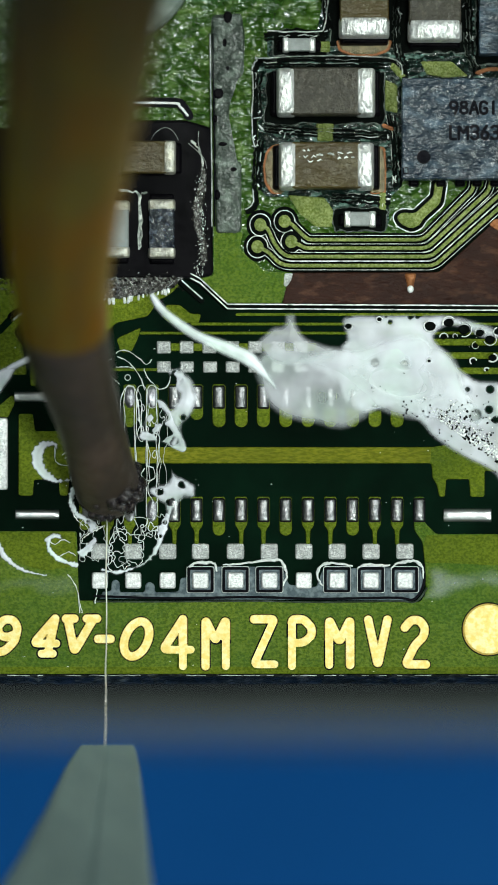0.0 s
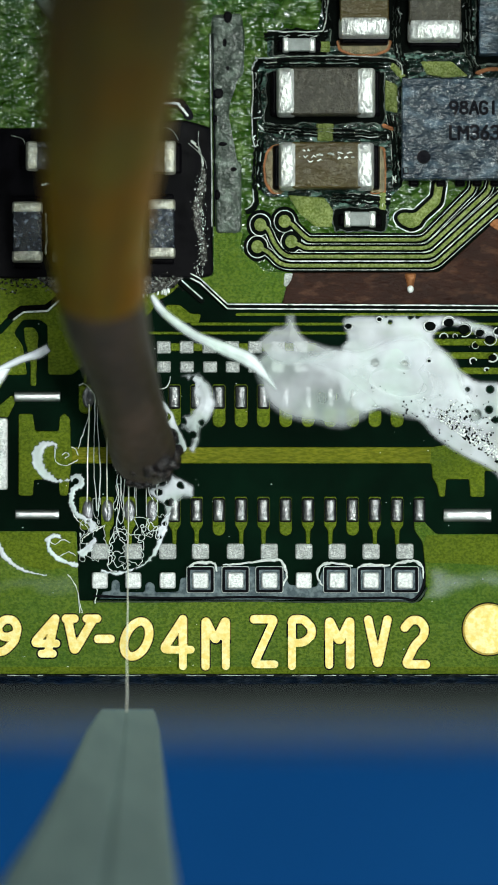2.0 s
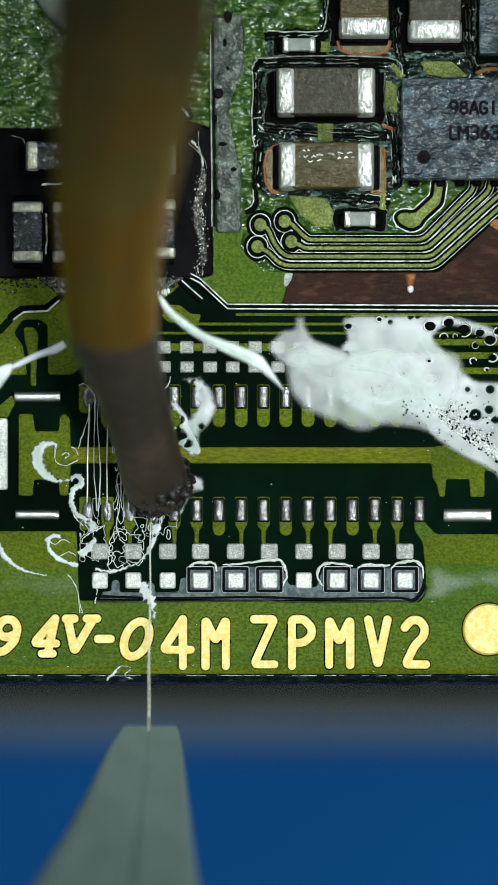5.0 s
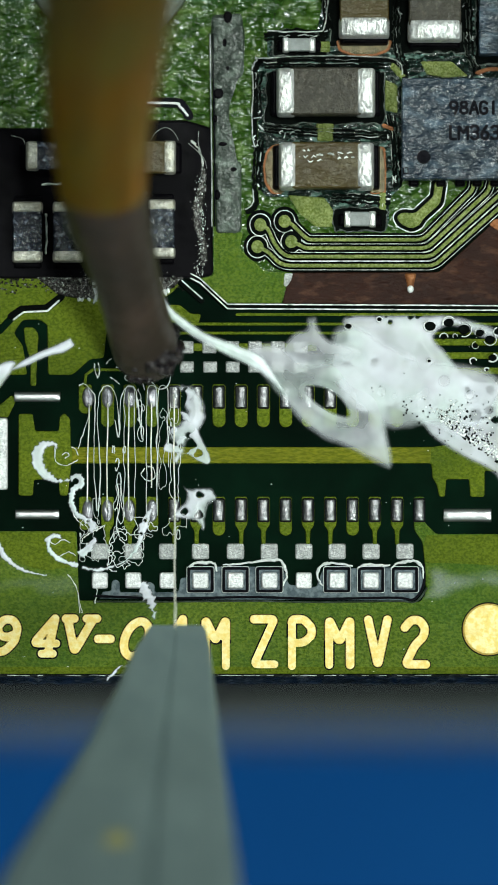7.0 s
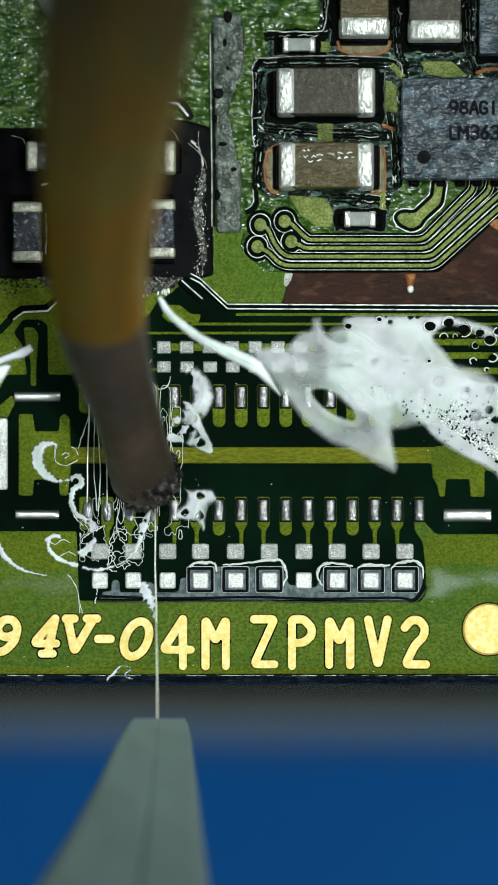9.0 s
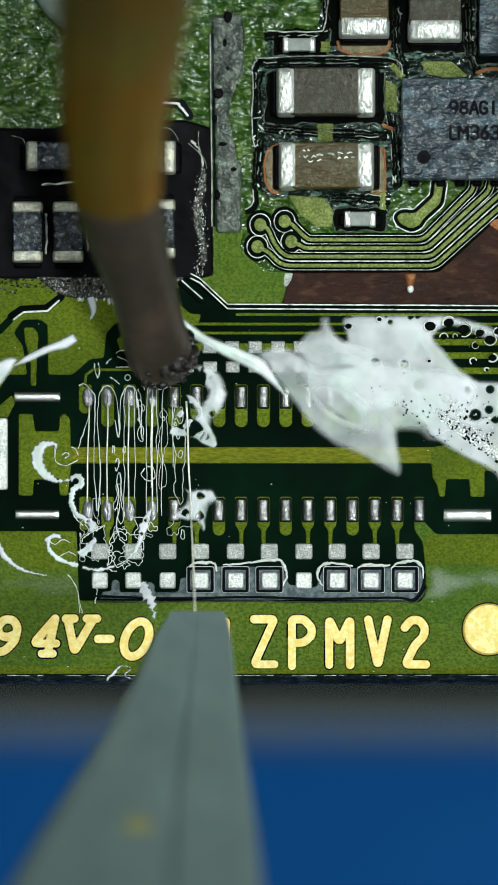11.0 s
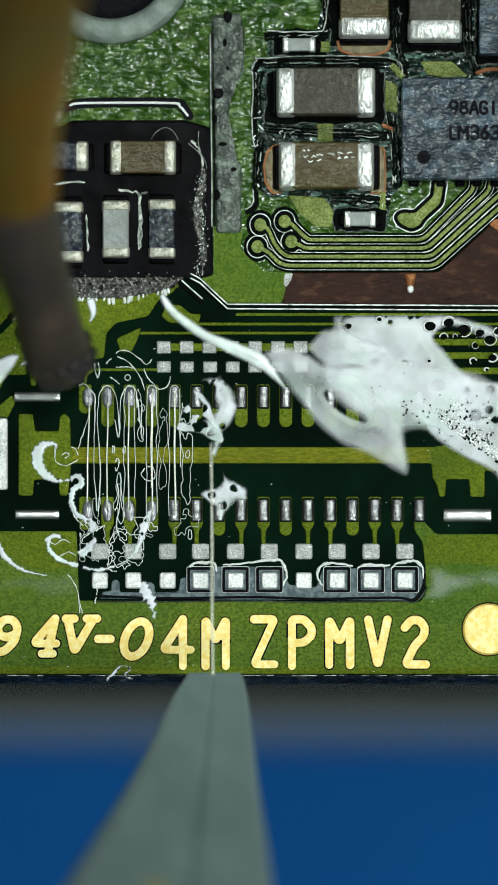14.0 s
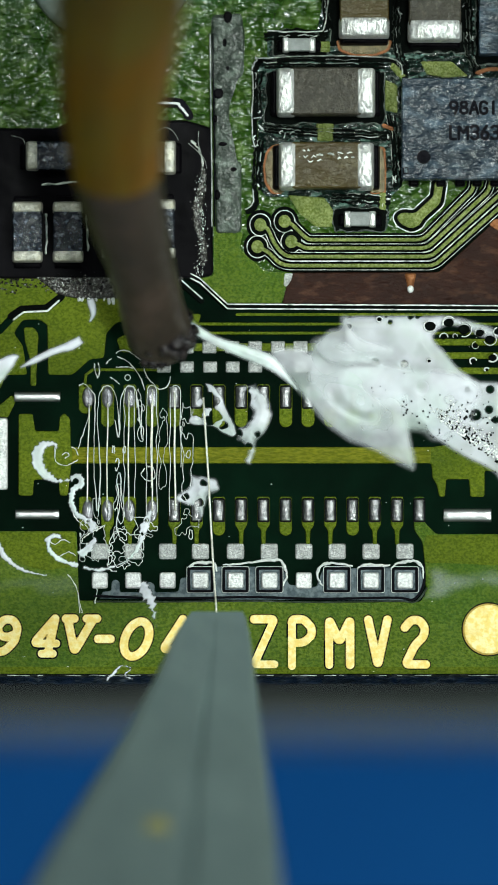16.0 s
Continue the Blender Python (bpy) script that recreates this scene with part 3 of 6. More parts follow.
for k, pts in enumerate(([(706, -20), (705, 40), (707, 90), (718, 122)], [(828, -20), (830, 50), (832, 90), (848, 128)], [(456, 130), (455, 165), (456, 205)], [(460, 250), (456, 290), (455, 335)], [(692, 205), (700, 250), (703, 300), (704, 330)],
                         [(470, 64), (520, 58), (580, 60)], [(470, 226), (530, 232), (600, 236), (690, 240)], [(576, -20), (580, 20), (582, 50)], [(590, 350), (640, 352), (690, 356)], [(470, 112), (560, 112), (680, 113)])):
    rope(pts, 70 + k)

# vertical grey strip of old shield solder
def strip():
    bm = bmesh.new()
    add_lump(bm, rounded([(374, 26), (428, 22), (434, 60), (432, 132), (408, 150), (404, 282), (428, 286), (428, 412), (382, 414), (380, 290), (378, 160), (372, 120)], 8), 0.0, 0.07, 3, 6)
    part("shield_track", bm, PALE_GREY, board, "grey lumpy shield solder track")
    r2 = random.Random(5)
    for k in range(26):
        y = 30 + k * 15
        x = 400 + r2.uniform(-18, 16) if (y < 140 or y > 285) else 391 + r2.uniform(-7, 7)
        part("solder_bead", lump(disc(x, y, r2.uniform(4, 10), r2.uniform(5, 13), 14), 0.04, r2.uniform(0.02, 0.05), 3, 4), PALE_GREY if k % 3 else RESIN, board)
    # black line and a bright one that puts the edge's glint into colour
    for x in (372, 377):
        part("shield_edge_line", sweep([(x, 60), (x + 1, 160), (x + 3, 300), (x + 3, 400)], 1.3, 0.04, 0.05, ROUND), INK if x == 377 else PALE_MOTTLE, board)


strip()

# screw ring at the top
bm = bmesh.new()
prof = [(108, 0.0), (108, 0.16), (116, 0.22), (140, 0.22), (150, 0.14), (153, 0.0)]
n = 64
rows = [[bm.verts.new(P(195 + r * math.cos(2 * math.pi * i / n), -75 + r * math.sin(2 * math.pi * i / n), z)) for i in range(n)] for r, z in prof]
for a, b in zip(rows, rows[1:] + rows[:1]):
    for i in range(n):
        bm.faces.new((a[i], a[(i + 1) % n], b[(i + 1) % n], b[i]))
ring = part("screw_ring", bm, RING_PAINT, board, "pale tinned screw ring", smooth=True)
part("screw_hole", slab(disc(195, -75, 107, 107, 48), 0.0, 0.03, 1), INK, board)
part("scratch", sweep(eased([(120, 190), (150, 182), (300, 181), (322, 188), (334, 204)], 5), 9, 0.03, 0.015), INK, board)
part("scratch_rim", sweep(eased([(124, 186), (150, 182), (300, 182), (318, 188), (332, 204)], 5), 2.2, 0.02, 0.045, ROUND), GLINT, board)

# ---- connector pads and pins ----
def rounded_end(x, w, y0, y1):
    """The outline of a finger of copper with a half-round end."""
    return [(x - w, y0 + 3), (x - w + 3, y0), (x + w - 3, y0), (x + w, y0 + 3)] + [(x + w * math.cos(a), y1 - w + w * math.sin(a)) for a in [math.pi * i / 10 for i in range(11)]]


def pin_pad(x, y0, y1):
    """A flattened bead of solder on a finger, sunk in a black gap of the mask."""
    pad = part("pin_solder", sweep([(x, y0 + 1.5 + (y1 - y0 - 3) * j / 7) for j in range(8)], 8.8, 0.042, 0.02, BARREL), TIN, board, smooth=True)
    part("pin_gap", slab(rounded(rect(x - 10.6, y0 - 2.5, x + 10.6, y1 + 2.5), 4), 0.01, 0.028, 0.8), INK, pad)



PIN_X = [151 + 39.45 * k for k in range(16)]
for k, x in enumerate(PIN_X):
    long_end = {0: 733, 5: 744, 15: 728}.get(k, 757)
    w = 11.5
    pts = rounded_end(x, w, 681, long_end)
    part("finger", slab(pts, 0.0, 0.022, 1.2), OLIVE, board)
    if k > 3:
        pin_pad(x, 685, 722)
STUBS = (6, 9, 12)
SQUARE_X = [177, 236, 297, 355, 417, 477, 538, 597, 657, 717]
LINKS = {1: 0, 2: 1, 4: 2, 5: 3, 7: 4, 8: 5, 10: 6, 11: 7, 13: 8, 14: 9}
for k, x in enumerate(PIN_X):
    w = 11
    if k in LINKS:
        sx = SQUARE_X[LINKS[k]]
        bm = slab(rounded([(x - w, 880), (x + w, 880), (x + w, 930), (x + 4, 940), (x + 3.5, 965), (x - 3.5, 965), (x - 4, 940), (x - w, 930)], 4), 0.0, 0.022, 1.2)
        part("finger", bm, OLIVE, board)
    elif k < 15:
        end = 948 if k in STUBS else 938
        part("finger", slab(rounded_end(x, w, 880, end + 1), 0.0, 0.022, 1.2), OLIVE, board)
    if k > 3:
        pin_pad(x, 885, 923)

for k in range(4):
    for cy, ry in ((704, 15), (905, 16)):
        part("solder_drop", lump(disc(PIN_X[k] + (5 if k == 0 else 0), cy, 10.5, ry + 4, 24), 0.02, 0.034, 6, 8), FRESH, board, "rounded fresh solder drop", smooth=True)
for k, x in enumerate(SQUARE_X):
    off = 0 if k % 2 else 3
    part("square_pad", lump(rounded(rect(x - 15.5, 963, x + 15.5, 991), 5), 0.0, 0.035, 3, 3), GREYPAD, board, "matte tinned square pad")
    part("square_pad", lump(rounded(rect(x - 14.5, 1014, x + 14.5, 1043), 5), 0.03, 0.05, 3, 3), PADTIN, board, "bright tinned square pad")
    if k >= 3 and k != 6:
        bm = bmesh.new()
        add_sweep(bm, rounded(rect(x - 21, 1007, x + 21, 1048), 4), 2.6, 0.05, 0.03, ROUND, closed=True)
        part("pad_frame", bm, INK, board)
        # white ring round the frame: a glint put in by colour
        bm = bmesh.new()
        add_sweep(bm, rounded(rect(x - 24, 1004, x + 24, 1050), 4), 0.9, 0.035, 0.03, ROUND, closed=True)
        part("pad_glint", bm, GLINT, board)
# curled lips of flux, their shine given by white colour
rl = random.Random(61)
for lip in ([(334, 1020), (336, 1006), (346, 998), (378, 998), (383, 1012)], [(396, 1001), (440, 997), (490, 992), (503, 1002), (508, 1020), (500, 1038)], [(570, 1038), (562, 1018), (570, 1002), (590, 998), (624, 1003)], [(632, 1008), (650, 1001), (690, 1002)],
            [(692, 1008), (706, 998), (735, 994), (748, 1006), (749, 1024)]):
    path = [(p.x + rl.uniform(-1, 1), p.y + rl.uniform(-1, 1)) for p in eased(lip, 7)]
    part("flux_lip_glint", sweep(path, 3.0, 0.05, 0.03, ROUND, taper=lambda t: 0.45 + 0.7 * math.sin(math.pi * t) * (0.7 + 0.3 * math.sin(23 * t))), GLINT, board)
# slate film along the lower pads
part("film_strip", slab(rounded([(178, 1058), (182, 1048), (197, 1047), (198, 1030), (205, 1026), (212, 1031), (213, 1049), (256, 1049), (258, 1034), (266, 1030), (274, 1036), (275, 1050), (316, 1048), (320, 1024), (335, 1022), (336, 1004), (500, 1004), (512, 1036), (560, 1040), (572, 1008), (744, 1004), (750, 1030), (742, 1058), (730, 1064), (176, 1061)], 4), 0.0, 0.03, 1.5), BLUEFILM, board, "slate grey film strip under the pads")
part("film_edge", sweep(eased([(168, 1056), (300, 1060), (450, 1058), (560, 1061), (700, 1059), (732, 1062), (750, 1036), (750, 1000)], 6), 2.4, 0.035, 0.02, ROUND), INK, board)
part("film_edge", sweep(eased([(166, 1066), (300, 1066), (450, 1065), (560, 1067), (700, 1065), (736, 1066), (756, 1042)], 6), 1.5, 0.03, 0.02, ROUND), PALE_GREY, board)

bm = bmesh.new()
rd = random.Random(77)
for k in range(70):
    x, y, r = rd.uniform(20, 870), rd.uniform(560, 1190), rd.uniform(0.4, 1.3)
    add_lump(bm, disc(x, y, r * rd.uniform(0.7, 1.8), r, 7), 0.02, 0.03, 2, r * 0.5)
tagged(part("dust", bm, GLINT, board, "scattered pale dust specks"), kind="stuff")
# two rows of small pads
for k in range(9):
    x = 290 + 40.4 * k
    if k == 8:
        x = 623
    if k == 7:
        continue
    part("small_pad", lump(rounded(rect(x - 12.5, 604, x + 12.5, 626), 3), 0.0, 0.035, 3, 3), GREYPAD, board)
    if k < 7:
        part("pad_link", slab(rect(x + 12, 608, x + 28, 622), 0.0, 0.02, 1), OLIVE, board)
for x in (290, 331, 372, 412, 452, 492, 533, 623, 665, 716):
    part("small_pad", lump(rounded(rect(x - 12.5, 640, x + 12.5, 660), 3), 0.0, 0.035, 3, 3), GREYPAD, board)

# shield tabs at the connector's ends
for x0, x1, y0, hw in ((26, 106, 703, 9), (28, 104, 911.5, 8.5), (787, 869, 913, 12)):
    part("end_tab", sweep([(x0 + (x1 - x0) * j / 9, y0) for j in range(10)], hw, 0.07, 0.0, BARREL), TAB, board, "bright tinned end tab", smooth=True)
part("end_tab", lump(rounded(rect(-30, 740, 14, 868), 6), 0.0, 0.05, 4, 4), PADTIN, board, "pale tinned end tab")
part("tab_stem", slab(rounded([(-20, 735), (20, 700), (30, 706), (14, 740)], 4), 0.0, 0.02, 1), OLIVE, board)

# ---- gold lettering ----
def contours(value, x0, x1, y0, y1, step):
    """Closed lines round the islands of a field on the layout."""
    nx, ny = int((x1 - x0) / step) + 1, int((y1 - y0) / step) + 1
    v = [[value(x0 + i * step, y0 + j * step) if 0 < i < nx - 1 and 0 < j < ny - 1 else -1.0 for i in range(nx)] for j in range(ny)]
    after = {}
    spot = {}

    def cross(a, b):
        key = (a, b) if a < b else (b, a)
        (j0, i0), (j1, i1) = key
        f = v[j0][i0] / (v[j0][i0] - v[j1][i1])
        spot[key] = (x0 + (i0 + (i1 - i0) * f) * step, y0 + (j0 + (j1 - j0) * f) * step)
        return key

    for j in range(ny - 1):
        for i in range(nx - 1):
            q = [(j, i), (j, i + 1), (j + 1, i + 1), (j + 1, i)]
            keys = [cross(q[k], q[(k + 1) % 4]) for k in range(4) if (v[q[k][0]][q[k][1]] > 0) != (v[q[(k + 1) % 4][0]][q[(k + 1) % 4][1]] > 0)]
            for a, b in zip(keys[::2], keys[1::2]):
                after.setdefault(a, []).append(b)
                after.setdefault(b, []).append(a)
    lines, seen = [], set()
    for start in after:
        if start in seen:
            continue
        loop, here = [], start
        while here is not None:
            seen.add(here)
            loop.append(spot[here])
            here = next((k for k in after[here] if k not in seen), None)
        if len(loop) > 7:
            lines.append(loop)
    return lines


def stroke_plate(strokes, half, z0, z1, step=2.0):
    """One flat plate with the outline of all the strokes of a letter."""
    segs = [(Vector(a).xy, Vector(b).xy) for line in strokes for a, b in zip(line, line[1:])]

    def value(x, y):
        p = Vector((x, y))
        best = 1e9
        for a, b in segs:
            d = b - a
            t = min(1, max(0, (p - a).dot(d) / max(d.dot(d), 1e-9)))
            best = min(best, (p - a - d * t).length)
        return half - best

    xs = [q.x for a, b in segs for q in (a, b)]
    ys = [q.y for a, b in segs for q in (a, b)]
    bm = bmesh.new()
    rims = []
    for loop in contours(value, min(xs) - half - 4, max(xs) + half + 4, min(ys) - half - 4, max(ys) + half + 4, step):
        top, low = [bm.verts.new(P(x, y, z1)) for x, y in loop], [bm.verts.new(P(x, y, z0)) for x, y in loop]
        k = len(loop)
        rims += [bm.edges.new((top[i], top[(i + 1) % k])) for i in range(k)]
        for i in range(k):
            bm.faces.new((top[i], top[(i + 1) % k], low[(i + 1) % k], low[i]))
    bmesh.ops.triangle_fill(bm, edges=rims, use_beauty=True)
    bmesh.ops.recalc_face_normals(bm, faces=bm.faces)
    return bm


LETTERS = [
    [[(-14, 1156), (8, 1154), (26, 1136), (32, 1112), (24, 1098), (8, 1097), (-4, 1110), (-2, 1124), (12, 1130), (26, 1124)]],
    [[(98, 1096), (60, 1140), (100, 1140)], [(98, 1096), (85, 1156)], [(74, 1158), (94, 1158)]],
    [[(120, 1096), (132, 1154), (166, 1096)], [(117, 1096), (132, 1096)], [(154, 1096), (172, 1096)]],
    [[(174, 1132), (196, 1132)]],
    [[(324, 1097), (289, 1151), (338, 1151)], [(324, 1097), (324, 1180)]],
    [[(364, 1180), (364, 1098), (382, 1136), (400, 1098), (400, 1180)]],
    [[(450, 1097), (486, 1097), (450, 1177), (486, 1177)]],
    [[(517, 1180), (517, 1097), (538, 1097), (552, 1112), (552, 1126), (538, 1139), (517, 1139)]],
    [[(583, 1178), (583, 1098), (601, 1137), (620, 1098), (620, 1178)]],
    [[(652, 1098), (669, 1178), (686, 1098)]],
    [[(717, 1112), (727, 1099), (742, 1098), (753, 1112), (750, 1128), (734, 1144), (718, 1177), (754, 1177)]],
]
LETTERS.append([[(242 + 21 * math.cos(a) - 8 * math.sin(a), 1132 + 31 * math.sin(a)) for a in [2 * math.pi * i / 32 for i in range(33)]]])
for strokes in LETTERS:
    lines = [rounded_line(s, 7) for s in strokes]
    letter = part("letter", stroke_plate(lines, 6.9, 0.02, 0.05), GOLD, board, "gold-plated letter")
    part("letter_rim", stroke_plate(lines, 8.0, 0.02, 0.042), GOLD_RIM, letter)
    part("letter_gap", stroke_plate(lines, 9.5, 0.018, 0.034), INK, letter)
part("fiducial_gap", slab(disc(865, 1115, 48, 48, 48), 0.018, 0.03, 1), INK, board)
part("fiducial_rim", slab(disc(865, 1115, 46, 46, 48), 0.02, 0.042, 1), GOLD_RIM, board)
part("fiducial", slab(disc(865, 1115, 44, 44, 48), 0.02, 0.05, 2), GOLD, board, "round gold fiducial")

# ---- black resin field with its crust ----
resin = thing("underfill", "black glossy underfill resin round the small components", "resin")
part("resin", lump(rounded([(-700, 226), (100, 226), (130, 212), (330, 212), (376, 226), (378, 488), (350, 494), (-700, 494)], 8), 0.0, 0.06, 3, 5), RESIN, resin)
r3 = random.Random(21)
grey, black = bmesh.new(), bmesh.new()
for k in range(330):
    x, y = r3.uniform(-10, 330), 0
    y = 506 + r3.gauss(0, 9) - abs(x - 190) * 0.03
    size = r3.uniform(0.8, 3.2)
    ring = rounded([(x + size * r3.uniform(0.6, 1.8) * math.cos(a), y + size * r3.uniform(0.5, 1.3) * math.sin(a)) for a in (0, 1.2, 2.5, 3.8, 5.1)], 1.5, 2)
    add_lump(grey if k % 3 else black, ring, 0.05 if 80 < x < 310 and y < 522 else 0.02, r3.uniform(0.01, 0.04), 2, size * 0.4)
tagged(part("crust_grain", grey, CRUST, resin, "fine grey crumbs of burnt flux"), kind="stuff")
tagged(part("crust_grain", black, RESIN, resin, "fine black crumbs of burnt flux"), kind="stuff")
part("crust", lump(rounded([(60, 488), (330, 488), (306, 512), (262, 522), (210, 530), (140, 530), (104, 524), (80, 505)], 6), 0.0, 0.055, 3, 5), CRUST, resin)
rag = []
for side in (1, -1):
    for k in range(31):
        y = 292 + 6 * (k if side > 0 else 30 - k)
        rag.append((355 + 6 * math.sin(y * 0.045) + side * (9 + r3.uniform(-3.5, 3.5)) * math.sin(math.pi * (y - 280) / 205) ** 0.5, y))
part("crust_column", lump(rag, 0.05, 0.03, 3, 3), CRUST, resin, "grey ragged crust")
white, dark = bmesh.new(), bmesh.new()
for k in range(330):
    y = 300 + 190 * r3.random()
    x = 356 + 4 * math.sin(y * 0.05) + r3.gauss(0, 4.5)
    size = r3.uniform(0.6, 1.7)
    ring = rounded([(x + size * r3.uniform(0.5, 1.3) * math.cos(a), y + size * r3.uniform(0.8, 2.2) * math.sin(a)) for a in (0, 1.2, 2.5, 3.8, 5.1)], 1.5, 2)
    add_lump(white if k % 5 < 2 else dark, ring, 0.055, r3.uniform(0.02, 0.04), 2, size * 0.4)
tagged(part("crust_grain", white, PALE_MOTTLE, resin, "whitish crumbs of crust"), kind="stuff")
tagged(part("crust_grain", dark, CRUST, resin, "dark crumbs of crust"), kind="stuff")
for k in range(26):
    x = r3.uniform(118, 300)
    y = 529 - max(0, x - 210) * 0.16 + r3.uniform(-2, 3)
    part("crust_tooth", sweep([(x, y - 3), (x + r3.uniform(-2, 2), y + r3.uniform(0, 7))], r3.uniform(0.9, 3.2), 0.03, 0.02, ROUND), GLINT if k % 2 else PADTIN, resin)
# wet ridges of the resin, their glints painted by a bright colour
for pts in ([(212, 338), (235, 340), (247, 350), (246, 440), (250, 410), (248, 350), (258, 342)], [(76, 326), (150, 322)], [(83, 380), (82, 450)], [(154, 380), (156, 445)], [(268, 462), (302, 461)], [(340, 250), (355, 270), (358, 296)]):
    way = [(p.x + r3.uniform(-1.6, 1.6), p.y + r3.uniform(-1.6, 1.6)) for p in eased(pts, 6)]
    part("resin_ridge_glint", sweep(way, 2.6, 0.04, 0.06, ROUND, taper=lambda t: 0.3 + 0.7 * abs(math.sin(9 * t + pts[0][0]))), PALE_MOTTLE, resin)

for pts in ([(268, 246), (276, 234), (292, 226), (306, 232), (316, 248)], [(334, 254), (350, 268), (362, 282), (366, 298)], [(352, 232), (351, 252), (356, 270)], [(20, 240), (40, 246), (44, 260)]):
    part("hair", sweep(eased(pts, 7), 0.6, 0.03, 0.07, ROUND), PALE_MOTTLE, resin)


# ---- components ----
def box_part(name, x0, y0, x1, y1, z0, z1, material, parent, bev=4, label=""):
    return part(name, slab(rounded(rect(x0, y0, x1, y1), bev), z0, z1, bev * 0.7), material, parent, label)


def two_pole(name, x0, y0, x1, y1, term, height, body_mat, label, category, group, end_mat=None):
    """A block component with a tinned terminal at both ends of its longer side."""
    th = thing(name, label, category, group, at=P((x0 + x1) / 2, (y0 + y1) / 2, 0))
    inv = Matrix.Translation(-th.location)
    made = []
    if x1 - x0 > y1 - y0:
        made.append(box_part("body", x0 + term * 0.7, y0 + 2, x1 - term * 0.7, y1 - 2, 0.06, height * 0.96, body_mat, th, 3))
        ends = ((x0, y0, x0 + term, y1), (x1 - term, y0, x1, y1))
        fil = ((x0 - 10, y0 + 4, x0 + 4, y1 - 2), (x1 - 4, y0 + 4, x1 + 10, y1 - 2))
    else:
        made.append(box_part("body", x0 + 2, y0 + term * 0.7, x1 - 2, y1 - term * 0.7, 0.06, height * 0.96, body_mat, th, 3))
        ends = ((x0, y0, x1, y0 + term), (x0, y1 - term, x1, y1))
        fil = ((x0 + 2, y0 - 10, x1 - 2, y0 + 4), (x0 + 2, y1 - 4, x1 - 2, y1 + 10))
    for e in ends:
        bm = lump(rounded(rect(*e), min(9, term * 0.3)), 0.03, height - 0.03, 5, min(6, term * 0.2))
        made.append(part("terminal", bm, end_mat or TERMINAL, th, "tinned end terminal", smooth=True))
    # black fillets just outside both terminals
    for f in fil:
        made.append(part("black_fillet", lump(rounded(rect(*f), 5), 0.03, height * 0.35, 3, 6), RESIN, th))
    for ob in made:
        ob.data.transform(inv)
    return th


two_pole("capacitor", 489, 121, 665, 208, 36, 0.62, CERAMIC, "grey-brown ceramic capacitor with bright tinned ends", "capacitor", "large capacitors")
streaked = two_pole("capacitor", 493, 253, 663, 338, 34, 0.62, CERAMIC_TAN, "tan ceramic capacitor with painted glint streaks and tinned ends", "capacitor", "large capacitors")
# bright strips laid on the body as the glint across its top
rs = random.Random(9)
for x0, x1, y in ((530, 562, 281), (556, 600, 277), (590, 628, 275), (540, 575, 288), (598, 626, 284), (534, 552, 270)):
    way = [(x0 + (x1 - x0) * k / 9, y + rs.uniform(-2.5, 2.5)) for k in range(10)]
    part("glint_streak", sweep(way, rs.uniform(1.2, 2.6), 0.012, 0.588, ROUND, taper=lambda t: 0.25 + 0.75 * abs(math.sin(7 * t + x0))), PALE_MOTTLE, streaked).data.transform(Matrix.Translation(-streaked.location))
two_pole("capacitor", 600, -90, 690, 70, 40, 0.62, CERAMIC_TAN, "tan ceramic capacitor standing across the track", "capacitor", "large capacitors")
two_pole("capacitor", 722, -90, 818, 77, 42, 0.62, CERAMIC, "dark ceramic capacitor with a broad tinned end", "capacitor", "large capacitors")
two_pole("resistor", 500, 66, 559, 93, 12, 0.25, GREY_GLAZE, "small pale grey resistor with bright ends", "resistor", "small resistors")
two_pole("resistor", 609, 374, 666, 403, 13, 0.25, GREY_GLAZE, "small pale grey resistor with bright ends", "resistor", "small resistors")
two_pole("resistor", 45, 250, 157, 303, 25, 0.3, RESISTOR, "dark resistor set in black resin", "resistor", "resin-set components", DULL_TERMINAL)
two_pole("capacitor", 194, 249, 312, 310, 24, 0.34, CERAMIC_TAN, "tan capacitor set in black resin", "capacitor", "resin-set components", DULL_TERMINAL)
two_pole("resistor", 21, 357, 76, 466, 23, 0.3, RESISTOR, "dark blistered resistor set in black resin", "resistor", "resin-set components", DULL_TERMINAL)
two_pole("resistor", 93, 357, 148, 466, 23, 0.3, RESISTOR, "dark blistered resistor set in black resin", "resistor", "resin-set components", DULL_TERMINAL)
two_pole("capacitor", 180, 355, 230, 458, 22, 0.3, GREY_GLAZE, "grey capacitor set in black resin", "capacitor", "resin-set components", DULL_TERMINAL)
two_pole("resistor", 262, 353, 311, 459, 22, 0.3, RESISTOR, "blue-grey resistor set in black resin", "resistor", "resin-set components", DULL_TERMINAL)

chip = thing("chip", "slate grey chip package with black printed marking", "chip")
box_part("package", 711, 141, 985, 320, 0.05, 0.5, CHIPGREY, chip, 3)
part("pin_one_dot", lump(disc(750, 281, 12.5, 12.5, 24), 0.498, 0.006, 2, 3), INK, chip)
part("corner_mark", slab(rect(713, 299, 723, 311), 0.499, 0.503, 0.5), INK, chip)
part("corner_mark", slab(rect(715, 301, 721, 309), 0.499, 0.506, 0.5), BLUEFILM, chip)
for x in (724, 772, 806, 836, 868, 900):
    part("chip_lead", lump(rounded(rect(x, 314, x + 18, 331), 4), 0.03, 0.12, 3, 4), RESIN, chip)


